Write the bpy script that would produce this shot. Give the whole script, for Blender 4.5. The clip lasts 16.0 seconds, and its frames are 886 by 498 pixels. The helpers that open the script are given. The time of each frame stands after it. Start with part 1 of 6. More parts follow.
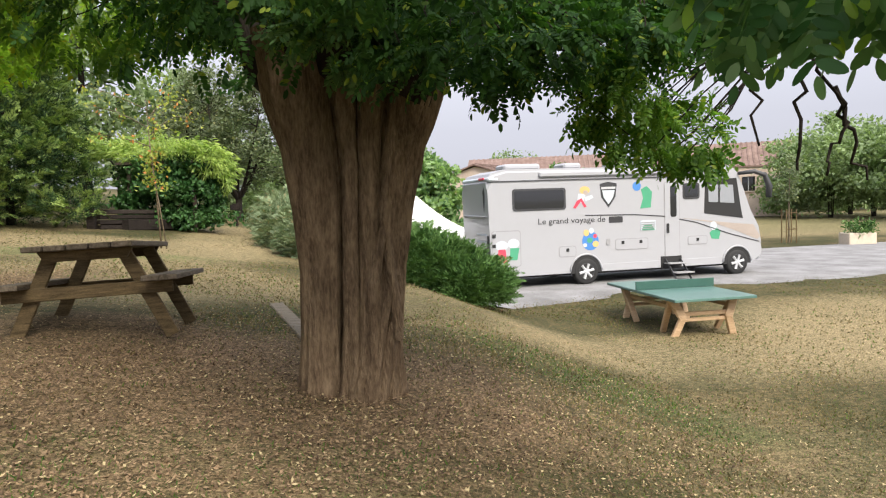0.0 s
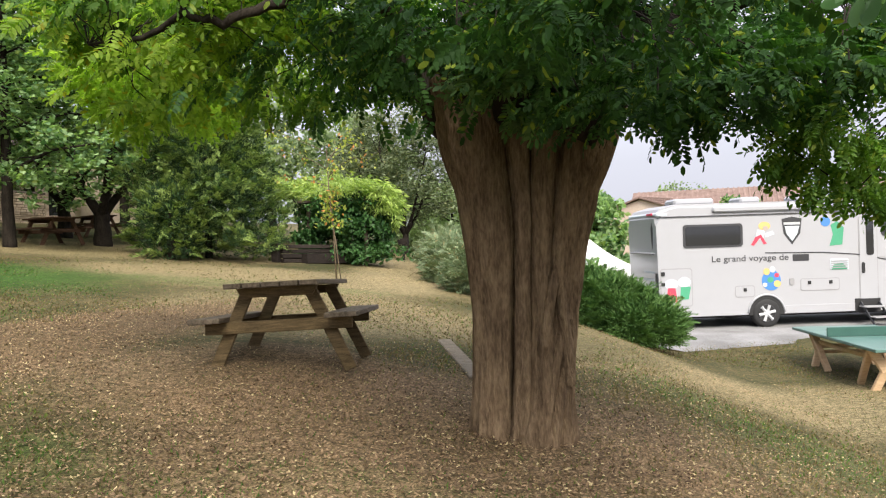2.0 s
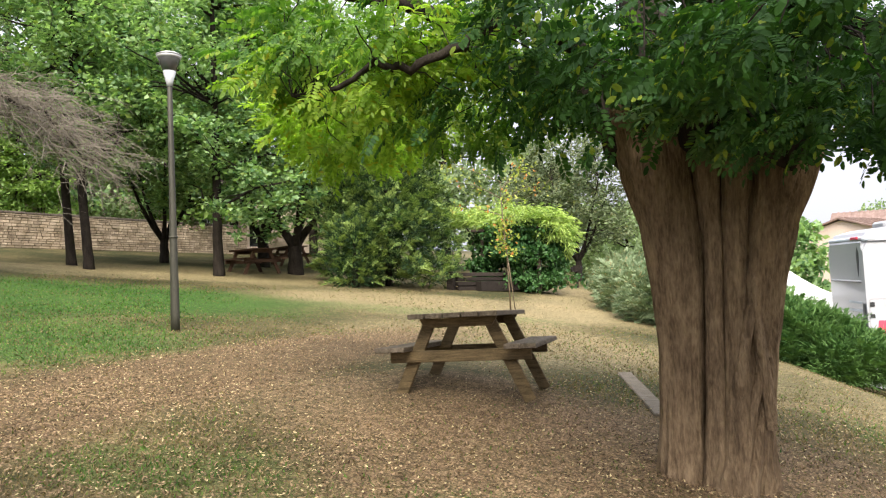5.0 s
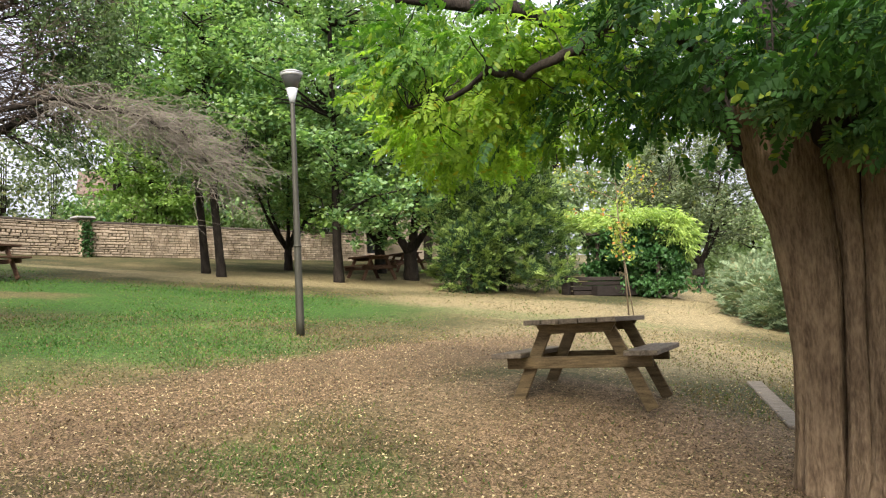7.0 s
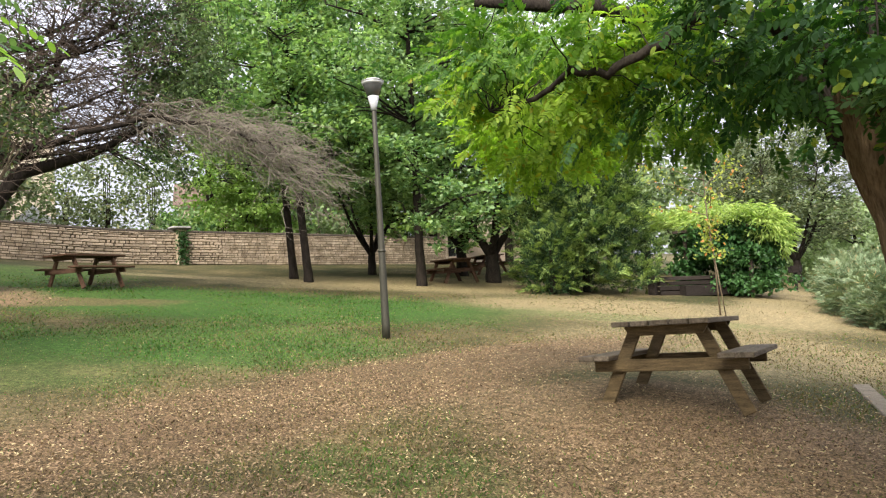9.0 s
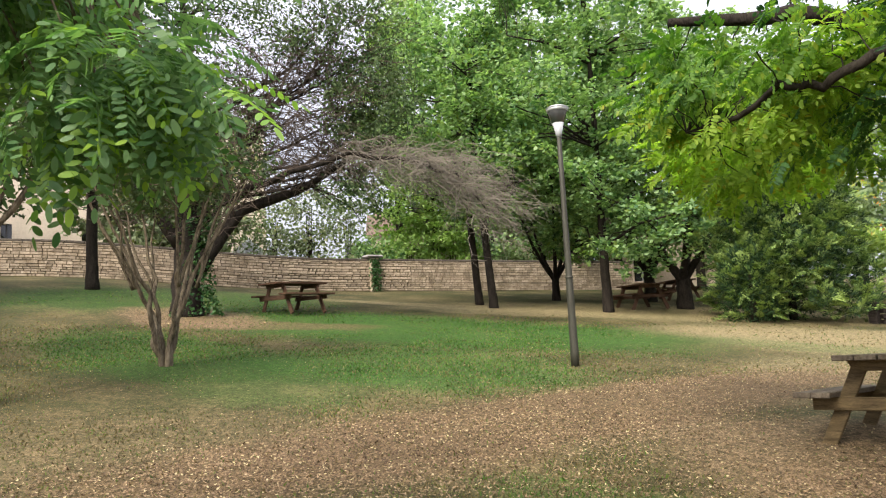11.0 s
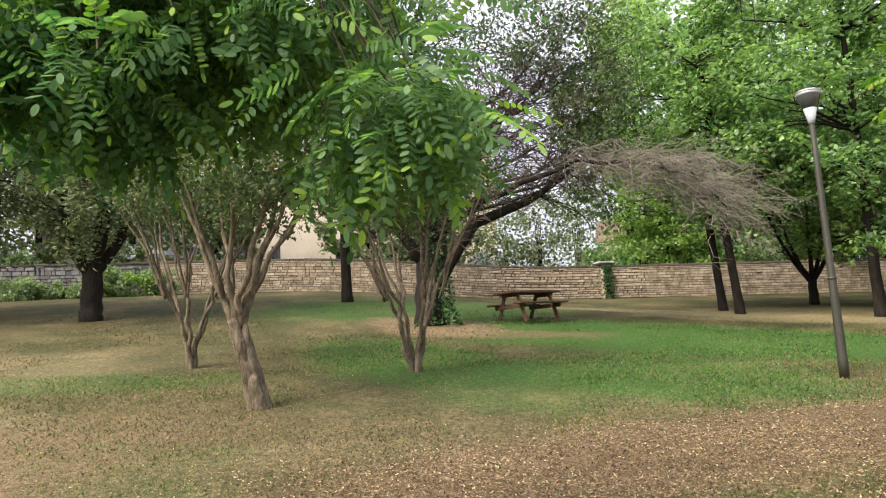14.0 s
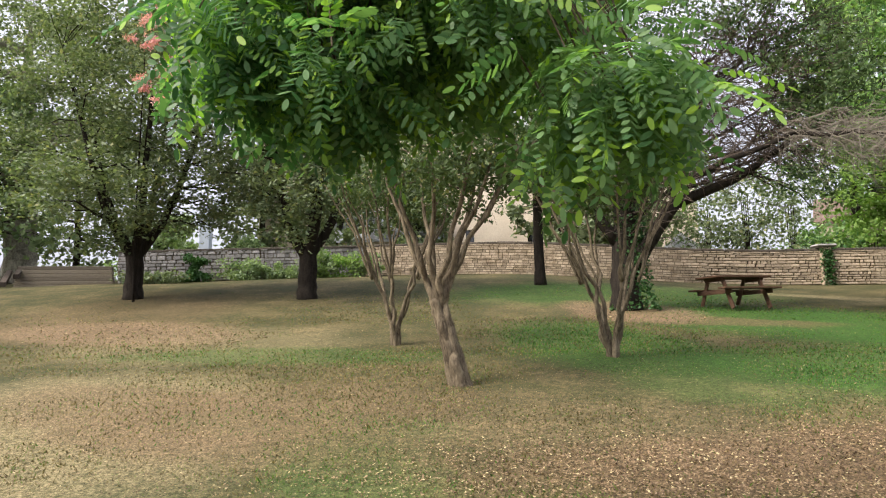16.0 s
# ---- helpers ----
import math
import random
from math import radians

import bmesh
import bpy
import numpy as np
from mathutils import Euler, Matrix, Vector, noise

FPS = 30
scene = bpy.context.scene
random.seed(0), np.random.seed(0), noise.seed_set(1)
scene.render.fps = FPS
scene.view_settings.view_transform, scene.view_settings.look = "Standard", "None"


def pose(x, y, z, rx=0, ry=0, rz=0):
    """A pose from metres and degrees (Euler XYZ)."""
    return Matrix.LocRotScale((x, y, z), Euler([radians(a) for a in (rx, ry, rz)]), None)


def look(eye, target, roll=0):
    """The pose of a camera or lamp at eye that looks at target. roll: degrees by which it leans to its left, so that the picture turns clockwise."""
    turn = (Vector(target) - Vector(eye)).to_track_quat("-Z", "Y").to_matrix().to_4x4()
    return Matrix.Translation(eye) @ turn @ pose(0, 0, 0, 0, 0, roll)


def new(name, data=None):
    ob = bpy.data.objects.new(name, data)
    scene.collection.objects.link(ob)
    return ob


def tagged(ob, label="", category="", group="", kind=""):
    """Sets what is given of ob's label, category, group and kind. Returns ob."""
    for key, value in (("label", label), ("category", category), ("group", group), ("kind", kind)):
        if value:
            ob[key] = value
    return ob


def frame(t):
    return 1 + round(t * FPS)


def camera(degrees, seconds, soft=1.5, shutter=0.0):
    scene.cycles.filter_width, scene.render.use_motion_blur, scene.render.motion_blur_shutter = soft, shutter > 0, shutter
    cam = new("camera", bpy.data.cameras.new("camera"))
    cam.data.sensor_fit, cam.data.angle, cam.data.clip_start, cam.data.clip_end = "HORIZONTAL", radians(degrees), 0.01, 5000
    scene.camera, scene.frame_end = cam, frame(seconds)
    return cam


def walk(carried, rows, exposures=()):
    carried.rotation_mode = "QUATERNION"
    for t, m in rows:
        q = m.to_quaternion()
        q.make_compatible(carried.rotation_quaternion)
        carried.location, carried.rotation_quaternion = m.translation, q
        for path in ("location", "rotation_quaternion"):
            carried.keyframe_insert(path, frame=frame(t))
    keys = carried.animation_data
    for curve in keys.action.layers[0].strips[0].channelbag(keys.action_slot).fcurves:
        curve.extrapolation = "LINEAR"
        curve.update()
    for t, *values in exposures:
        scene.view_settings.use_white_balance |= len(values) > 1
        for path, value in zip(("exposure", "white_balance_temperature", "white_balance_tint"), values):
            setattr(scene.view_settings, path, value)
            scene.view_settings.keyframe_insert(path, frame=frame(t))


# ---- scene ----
cam = camera(63.9, 16.0, soft=1.2)

# t, x, y, z, yaw, pitch, roll
PATH = [
    (0, 0.000, 0.000, 1.470, -0.00, -3.70, 2.00),
    (0.5, -0.043, 0.009, 1.480, 4.21, -3.18, 1.85),
    (1, -0.066, 0.005, 1.505, 7.80, -2.57, 1.73),
    (1.5, -0.076, -0.001, 1.522, 10.73, -1.41, 1.71),
    (2, -0.088, -0.012, 1.542, 12.83, -0.58, 1.87),
    (2.5, -0.102, -0.005, 1.545, 15.05, -0.06, 2.04),
    (3, -0.120, 0.001, 1.553, 16.96, 0.35, 2.17),
    (3.5, -0.136, -0.002, 1.558, 19.18, 0.52, 2.11),
    (4, -0.143, -0.018, 1.573, 21.61, 0.89, 2.08),
    (6.5, -0.149, -0.073, 1.599, 33.54, 3.00, 2.42),
    (7, -0.153, -0.078, 1.603, 35.65, 2.77, 2.59),
    (7.5, -0.162, -0.076, 1.597, 37.51, 2.62, 2.67),
    (8, -0.165, -0.081, 1.608, 38.92, 2.58, 2.93),
    (10.5, -0.189, -0.159, 1.614, 52.04, 5.42, 3.29),
    (11, -0.198, -0.190, 1.637, 56.77, 6.15, 3.03),
    (11.5, -0.182, -0.221, 1.652, 59.95, 7.15, 3.08),
    (12, -0.183, -0.236, 1.651, 63.08, 7.96, 3.18),
    (12.5, -0.183, -0.241, 1.653, 65.84, 8.16, 3.30),
    (13, -0.179, -0.250, 1.647, 69.13, 8.13, 3.60),
    (13.5, -0.164, -0.273, 1.638, 72.30, 8.17, 3.55),
    (14, -0.173, -0.297, 1.633, 75.18, 7.82, 3.17),
    (14.5, -0.171, -0.312, 1.619, 79.22, 7.63, 2.56),
    (15, -0.223, -0.346, 1.620, 83.98, 7.29, 1.90),
    (15.5, -0.195, -0.357, 1.618, 87.45, 7.05, 1.65),
    (16, -0.177, -0.367, 1.626, 90.39, 7.07, 1.36),
]
walk(cam, [(r[0], pose(r[1], r[2], r[3], 90 + r[5], r[6], r[4])) for r in PATH],
     [(0.0, 1.3), (2.0, 1.45), (3.5, 1.68), (7.0, 1.83), (11.0, 1.64), (13.5, 1.66), (14.5, 1.65), (16.0, 1.6)])

# ---- light ----
world = bpy.data.worlds.new("overcast sky")
scene.world = world
world.use_nodes = True
wn, wl = world.node_tree.nodes, world.node_tree.links
sky = wn.new("ShaderNodeTexSky")
sky.sky_type = "NISHITA"
sky.sun_disc = False
sky.sun_elevation, sky.sun_rotation = radians(43), radians(153)
sky.air_density, sky.dust_density, sky.ozone_density = 1.0, 3.0, 1.0
pale = wn.new("ShaderNodeHueSaturation")
pale.inputs["Saturation"].default_value = 0.25
wl.new(sky.outputs[0], pale.inputs["Color"])
cloud = wn.new("ShaderNodeMixRGB")
cloud.inputs[0].default_value = 0.65
cloud.inputs[2].default_value = (8.8, 8.9, 10.3, 1)
wl.new(pale.outputs[0], cloud.inputs[1])
# an overcast sky is about three times brighter overhead than at the horizon
way = wn.new("ShaderNodeTexCoord")
height = wn.new("ShaderNodeSeparateXYZ")
wl.new(way.outputs["Generated"], height.inputs[0])
rise = wn.new("ShaderNodeMapRange")
rise.inputs[1].default_value, rise.inputs[2].default_value = 0.1, 1.0
rise.inputs[3].default_value, rise.inputs[4].default_value = 0.71, 1.8
wl.new(height.outputs["Z"], rise.inputs[0])
grade = wn.new("ShaderNodeMixRGB")
grade.blend_type = "MULTIPLY"
grade.inputs[0].default_value = 1.0
wl.new(cloud.outputs[0], grade.inputs[1])
wl.new(rise.outputs[0], grade.inputs[2])
wl.new(grade.outputs[0], wn["Background"].inputs["Color"])
wn["Background"].inputs["Strength"].default_value = 0.058
sun = new("sun", bpy.data.lights.new("sun", "SUN"))
sun.data.energy, sun.data.angle, sun.data.color = 2.3, radians(34), (1.0, 0.92, 0.78)
sun.matrix_world = look((8, -16, 17), (0, 0, 0))


# ---- materials ----
def nodes_of(name):
    m = bpy.data.materials.new(name)
    m.use_nodes = True
    t = m.node_tree
    return m, t.nodes, t.links, t.nodes["Principled BSDF"]


def noise_node(n, l, vec, scale, detail=4, rough=0.55):
    q = n.new("ShaderNodeTexNoise")
    q.inputs["Scale"].default_value, q.inputs["Detail"].default_value, q.inputs["Roughness"].default_value = scale, detail, rough
    if vec:
        l.new(vec, q.inputs["Vector"])
    return q


def ramp_node(n, l, fac, stops):
    r = n.new("ShaderNodeValToRGB")
    while len(r.color_ramp.elements) < len(stops):
        r.color_ramp.elements.new(0.5)
    for e, (p, c) in zip(r.color_ramp.elements, stops):
        e.position, e.color = p, (*c, 1)
    l.new(fac, r.inputs[0])
    return r


def mixed(n, l, fac, a, b, mode="MIX"):
    x = n.new("ShaderNodeMixRGB")
    x.blend_type = mode
    for i, s in ((0, fac), (1, a), (2, b)):
        if isinstance(s, (int, float)):
            x.inputs[i].default_value = s
        elif isinstance(s, tuple):
            x.inputs[i].default_value = (*s, 1)
        else:
            l.new(s, x.inputs[i])
    return x.outputs[0]


def surface(name, a, b, scale=8.0, rough=0.8, bump=0.3, metal=0.0, fine=60.0, stretch=(1, 1, 1), vary=0.0, dirt=0.0, bump_d=0.01, island=False):
    """Two tones mixed by noise at two scales, with a bump; vary: tone shift from piece to piece."""
    m, n, l, p = nodes_of(name)
    tc = n.new("ShaderNodeTexCoord")
    mp = n.new("ShaderNodeMapping")
    mp.inputs["Scale"].default_value = stretch
    l.new(tc.outputs["Object"], mp.inputs["Vector"])
    n1, n2 = noise_node(n, l, mp.outputs[0], scale), noise_node(n, l, mp.outputs[0], fine, 3)
    fac = mixed(n, l, 0.45, n1.outputs[0], n2.outputs[0])
    c = ramp_node(n, l, fac, [(0.36, a), (0.64, b)]).outputs[0]
    if vary:
        if island:
            oi = n.new("ShaderNodeNewGeometry").outputs["Random Per Island"]
        else:
            oi = n.new("ShaderNodeObjectInfo").outputs["Random"]
        mr = n.new("ShaderNodeMapRange")
        mr.inputs[3].default_value, mr.inputs[4].default_value = 1 - vary, 1 + vary
        l.new(oi, mr.inputs[0])
        c = mixed(n, l, 1.0, c, mr.outputs[0], "MULTIPLY")
    if dirt:
        n3 = noise_node(n, l, mp.outputs[0], scale * 0.3, 6, 0.7)
        d = ramp_node(n, l, n3.outputs[0], [(0.45, (0, 0, 0)), (0.7, (1, 1, 1))])
        dm = n.new("ShaderNodeMath")
        dm.operation = "MULTIPLY"
        l.new(d.outputs[0], dm.inputs[0])
        dm.inputs[1].default_value = dirt
        c = mixed(n, l, dm.outputs[0], c, tuple(v * 0.45 for v in a))
    l.new(c, p.inputs["Base Color"])
    p.inputs["Roughness"].default_value, p.inputs["Metallic"].default_value = rough, metal
    if rough > 0.78:
        p.inputs["Specular IOR Level"].default_value = 0.15
    if bump:
        bn = n.new("ShaderNodeBump")
        bn.inputs["Strength"].default_value, bn.inputs["Distance"].default_value = bump, bump_d
        l.new(fac, bn.inputs["Height"])
        l.new(bn.outputs[0], p.inputs["Normal"])
    return m


def foliage(name, a, b, through_light=0.35, rough=0.55, odd=None, odd_share=0.06):
    """Leaves: a tone for each leaf between a and b, some of a third tone, and light let through."""
    m, n, l, p = nodes_of(name)
    g = n.new("ShaderNodeNewGeometry")
    tc = n.new("ShaderNodeTexCoord")
    big = noise_node(n, l, tc.outputs["Object"], 0.9, 2)
    f = mixed(n, l, 0.6, g.outputs["Random Per Island"], big.outputs[0])
    stops = [(0.3, a), (0.68, b)]
    c = ramp_node(n, l, f, stops).outputs[0]
    if odd:
        w = ramp_node(n, l, g.outputs["Random Per Island"], [(1 - odd_share - 0.01, (0, 0, 0)), (1 - odd_share, (1, 1, 1))])
        c = mixed(n, l, w.outputs[0], c, odd)
    l.new(c, p.inputs["Base Color"])
    p.inputs["Roughness"].default_value = rough
    p.inputs["Specular IOR Level"].default_value = 0.3
    tr = n.new("ShaderNodeBsdfTranslucent")
    warm = mixed(n, l, 1.0, c, (1.15, 1.3, 0.6), "MULTIPLY")
    l.new(warm, tr.inputs["Color"])
    mx = n.new("ShaderNodeMixShader")
    mx.inputs[0].default_value = through_light
    l.new(p.outputs[0], mx.inputs[1])
    l.new(tr.outputs[0], mx.inputs[2])
    l.new(mx.outputs[0], n["Material Output"].inputs["Surface"])
    return m


def plain(name, c, rough=0.5, metal=0.0, coat=0.0, speck=0.06):
    m = surface(name, tuple(v * (1 - speck) for v in c), tuple(min(1, v * (1 + speck)) for v in c), 3.0, rough, 0.02, metal, 90.0)
    m.node_tree.nodes["Principled BSDF"].inputs["Coat Weight"].default_value = coat
    return m


def glass(name, tint, rough=0.06):
    m, n, l, p = nodes_of(name)
    p.inputs["Base Color"].default_value = (*tint, 1)
    p.inputs["Roughness"].default_value = rough
    p.inputs["Specular IOR Level"].default_value = 0.6
    p.inputs["Coat Weight"].default_value = 0.5
    return m


BARK = surface("bark_furrowed", (0.085, 0.056, 0.034), (0.28, 0.2, 0.125), 6, 0.95, 1.0, 0, 30, (2.2, 2.2, 0.5), bump_d=0.06, dirt=0.5)
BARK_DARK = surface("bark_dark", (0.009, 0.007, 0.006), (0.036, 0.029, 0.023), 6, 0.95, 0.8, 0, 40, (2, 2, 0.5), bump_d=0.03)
BARK_SMOOTH = surface("bark_crape_myrtle", (0.05, 0.037, 0.025), (0.25, 0.2, 0.135), 9, 0.8, 1.0, 0, 30, (2, 2, 0.5), bump_d=0.025, dirt=0.6)
BARK_PLANE = surface("bark_plane_tree", (0.12, 0.11, 0.09), (0.34, 0.32, 0.26), 3, 0.9, 0.4, 0, 12)
TWIG_DEAD = surface("dead_twig", (0.09, 0.078, 0.062), (0.23, 0.2, 0.165), 3, 0.95, 0.3)
WOOD_OLD = surface("weathered_brown_wood", (0.055, 0.039, 0.02), (0.175, 0.126, 0.066), 6, 0.85, 0.5, 0, 60, (1, 8, 8), vary=0.25, dirt=0.4)
WOOD_TOP = surface("greyed_brown_wood", (0.08, 0.063, 0.046), (0.215, 0.175, 0.13), 6, 0.8, 0.5, 0, 60, (8, 1, 8), vary=0.2, dirt=0.5)
WOOD_RED = surface("reddish_brown_wood", (0.05, 0.026, 0.016), (0.13, 0.075, 0.05), 6, 0.85, 0.4, 0, 60, (1, 8, 8), vary=0.2)
WOOD_PALE = surface("pale_wood", (0.42, 0.28, 0.16), (0.62, 0.44, 0.28), 7, 0.7, 0.3, 0, 60, (1, 6, 6), vary=0.1, dirt=0.2)
SLEEPER = surface("sleeper_wood", (0.03, 0.022, 0.018), (0.1, 0.08, 0.065), 5, 0.9, 0.6, 0, 40, (1, 6, 6), vary=0.3)
SLEEPER_GREY = surface("grey_sleeper_wood", (0.09, 0.075, 0.055), (0.2, 0.17, 0.13), 5, 0.9, 0.6, 0, 40, (1, 6, 6), vary=0.25)
# three copies of one leaf: crown shade and sunlight are in their colours
LEAF_SHADED = foliage("locust_leaf", (0.013, 0.048, 0.011), (0.05, 0.13, 0.024), 0.38, 0.65, (0.2, 0.27, 0.03), 0.05)
LEAF_BACKLIT = foliage("backlit_locust_leaf", (0.14, 0.25, 0.03), (0.33, 0.46, 0.07), 0.65, 0.5, (0.3, 0.3, 0.03), 0.05)
LEAF_SUNLIT = foliage("sunlit_locust_leaf", (0.05, 0.13, 0.02), (0.15, 0.27, 0.04), 0.5, 0.5, (0.25, 0.33, 0.05), 0.06)
LEAF_NEAR = foliage("robinia_leaf", (0.05, 0.13, 0.05), (0.19, 0.31, 0.135), 0.5, 0.42, (0.27, 0.42, 0.06), 0.05)
LEAF_MAPLE = foliage("maple_leaf", (0.07, 0.155, 0.065), (0.36, 0.5, 0.24), 0.48, 0.5, (0.2, 0.27, 0.07), 0.05)
LEAF_FAR = foliage("far_leaf", (0.11, 0.165, 0.08), (0.28, 0.35, 0.19), 0.4, 0.6)
LEAF_LIGHT = foliage("light_leaf", (0.1, 0.19, 0.04), (0.28, 0.39, 0.12), 0.45, 0.5)
LEAF_GREY = foliage("grey_green_leaf", (0.075, 0.105, 0.055), (0.22, 0.26, 0.15), 0.32, 0.6, (0.28, 0.28, 0.14), 0.04)
# yew: inner shade is put into the near-black needles, outer shoots are brightened
NEEDLE_SHADED = foliage("shaded_yew_needle", (0.006, 0.024, 0.008), (0.04, 0.085, 0.026), 0.2, 0.65)
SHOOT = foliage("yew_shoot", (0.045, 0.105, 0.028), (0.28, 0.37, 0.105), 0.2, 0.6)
JUNI_DARK = foliage("juniper_green", (0.03, 0.085, 0.02), (0.12, 0.22, 0.06), 0.15, 0.6)
JUNI_PALE = foliage("juniper_grey_green", (0.11, 0.17, 0.085), (0.28, 0.34, 0.2), 0.15, 0.65, (0.34, 0.27, 0.14), 0.05)
VINE = foliage("vine_leaf", (0.18, 0.28, 0.07), (0.44, 0.54, 0.16), 0.45, 0.5)
IVY = foliage("ivy_leaf", (0.015, 0.055, 0.014), (0.06, 0.14, 0.04), 0.2, 0.45)
AUTUMN = foliage("yellowing_leaf", (0.22, 0.28, 0.05), (0.42, 0.44, 0.11), 0.45, 0.5, (0.55, 0.24, 0.08), 0.14)
BLOSSOM = foliage("pink_blossom", (0.6, 0.26, 0.3), (0.8, 0.45, 0.48), 0.3, 0.6)
STONE = surface("limestone", (0.2, 0.152, 0.105), (0.44, 0.36, 0.275), 3, 0.95, 0.6, 0, 25, vary=0.28, dirt=0.25, bump_d=0.02)
STONE_R = surface("limestone_rest", (0.2, 0.152, 0.105), (0.44, 0.36, 0.275), 3, 0.95, 0.6, 0, 25, vary=0.28, dirt=0.25, bump_d=0.02, island=True)
STONE_GREY = surface("grey_fieldstone", (0.15, 0.14, 0.135), (0.36, 0.34, 0.33), 3, 0.95, 0.6, 0, 25, vary=0.3, dirt=0.3, bump_d=0.02)
MORTAR = surface("lime_mortar", (0.09, 0.07, 0.05), (0.18, 0.145, 0.11), 5, 0.95, 0.4)
COPING = surface("weathered_coping", (0.045, 0.038, 0.032), (0.13, 0.11, 0.09), 3, 0.95, 0.5, 0, 30, vary=0.25)
RENDER = surface("pale_limewash", (0.5, 0.42, 0.33), (0.66, 0.57, 0.46), 0.6, 0.9, 0.2, 0, 12, dirt=0.25)
RENDER_PINK = surface("pink_limewash", (0.55, 0.43, 0.36), (0.68, 0.56, 0.48), 0.6, 0.9, 0.2, 0, 12, dirt=0.2)
ROOF_TILE = surface("clay_tile", (0.15, 0.1, 0.085), (0.25, 0.18, 0.155), 2, 0.9, 0.3, 0, 12, vary=0.2, dirt=0.3)
SLATE = surface("slate_grey_roof", (0.3, 0.31, 0.34), (0.42, 0.43, 0.46), 2, 0.8, 0.2)
WHITE = plain("white_gelcoat", (0.365, 0.37, 0.395), 0.28, 0, 0.3, 0.02)
OFFWHITE = plain("offwhite_plastic", (0.29, 0.29, 0.3), 0.45)
CANVAS = plain("white_canvas", (0.6, 0.6, 0.62), 0.8)
BLACK = plain("black_rubber", (0.016, 0.016, 0.017), 0.75)
DARK = plain("dark_grey_plastic", (0.035, 0.036, 0.04), 0.5)
ALLOY = plain("silver_alloy", (0.5, 0.51, 0.53), 0.4, 0.2)
GREY_METAL = surface("galvanised_pole", (0.026, 0.025, 0.018), (0.068, 0.064, 0.048), 5, 0.6, 0.2, 0.3, 60, (3, 3, 0.3), dirt=0.4)
LAMP_GREY = plain("lamp_head_grey", (0.42, 0.42, 0.42), 0.4, 0.3)
TINTED = glass("tinted_window", (0.02, 0.021, 0.024))
WINDSCREEN = glass("windscreen", (0.16, 0.17, 0.18), 0.05)
CURTAIN = plain("pale_screen_cover", (0.27, 0.285, 0.31), 0.8)
BEIGE = plain("champagne_paint", (0.42, 0.36, 0.32), 0.3, 0.2)
INK = plain("charcoal_print", (0.03, 0.03, 0.034), 0.5)
RED = plain("red_print", (0.55, 0.05, 0.09), 0.5)
GREEN = plain("green_print", (0.06, 0.3, 0.17), 0.5)
BLUE = plain("blue_print", (0.06, 0.2, 0.5), 0.5)
YELLOW = plain("yellow_print", (0.62, 0.42, 0.16), 0.5)
GREYP = plain("pale_grey_print", (0.5, 0.55, 0.6), 0.5)
TABLE_GREEN = surface("green_tabletop", (0.07, 0.15, 0.13), (0.12, 0.215, 0.19), 2, 0.35, 0.05, 0, 40, dirt=0.25)
NET_GREEN = surface("green_net_board", (0.02, 0.075, 0.06), (0.035, 0.1, 0.08), 3, 0.5, 0.05)


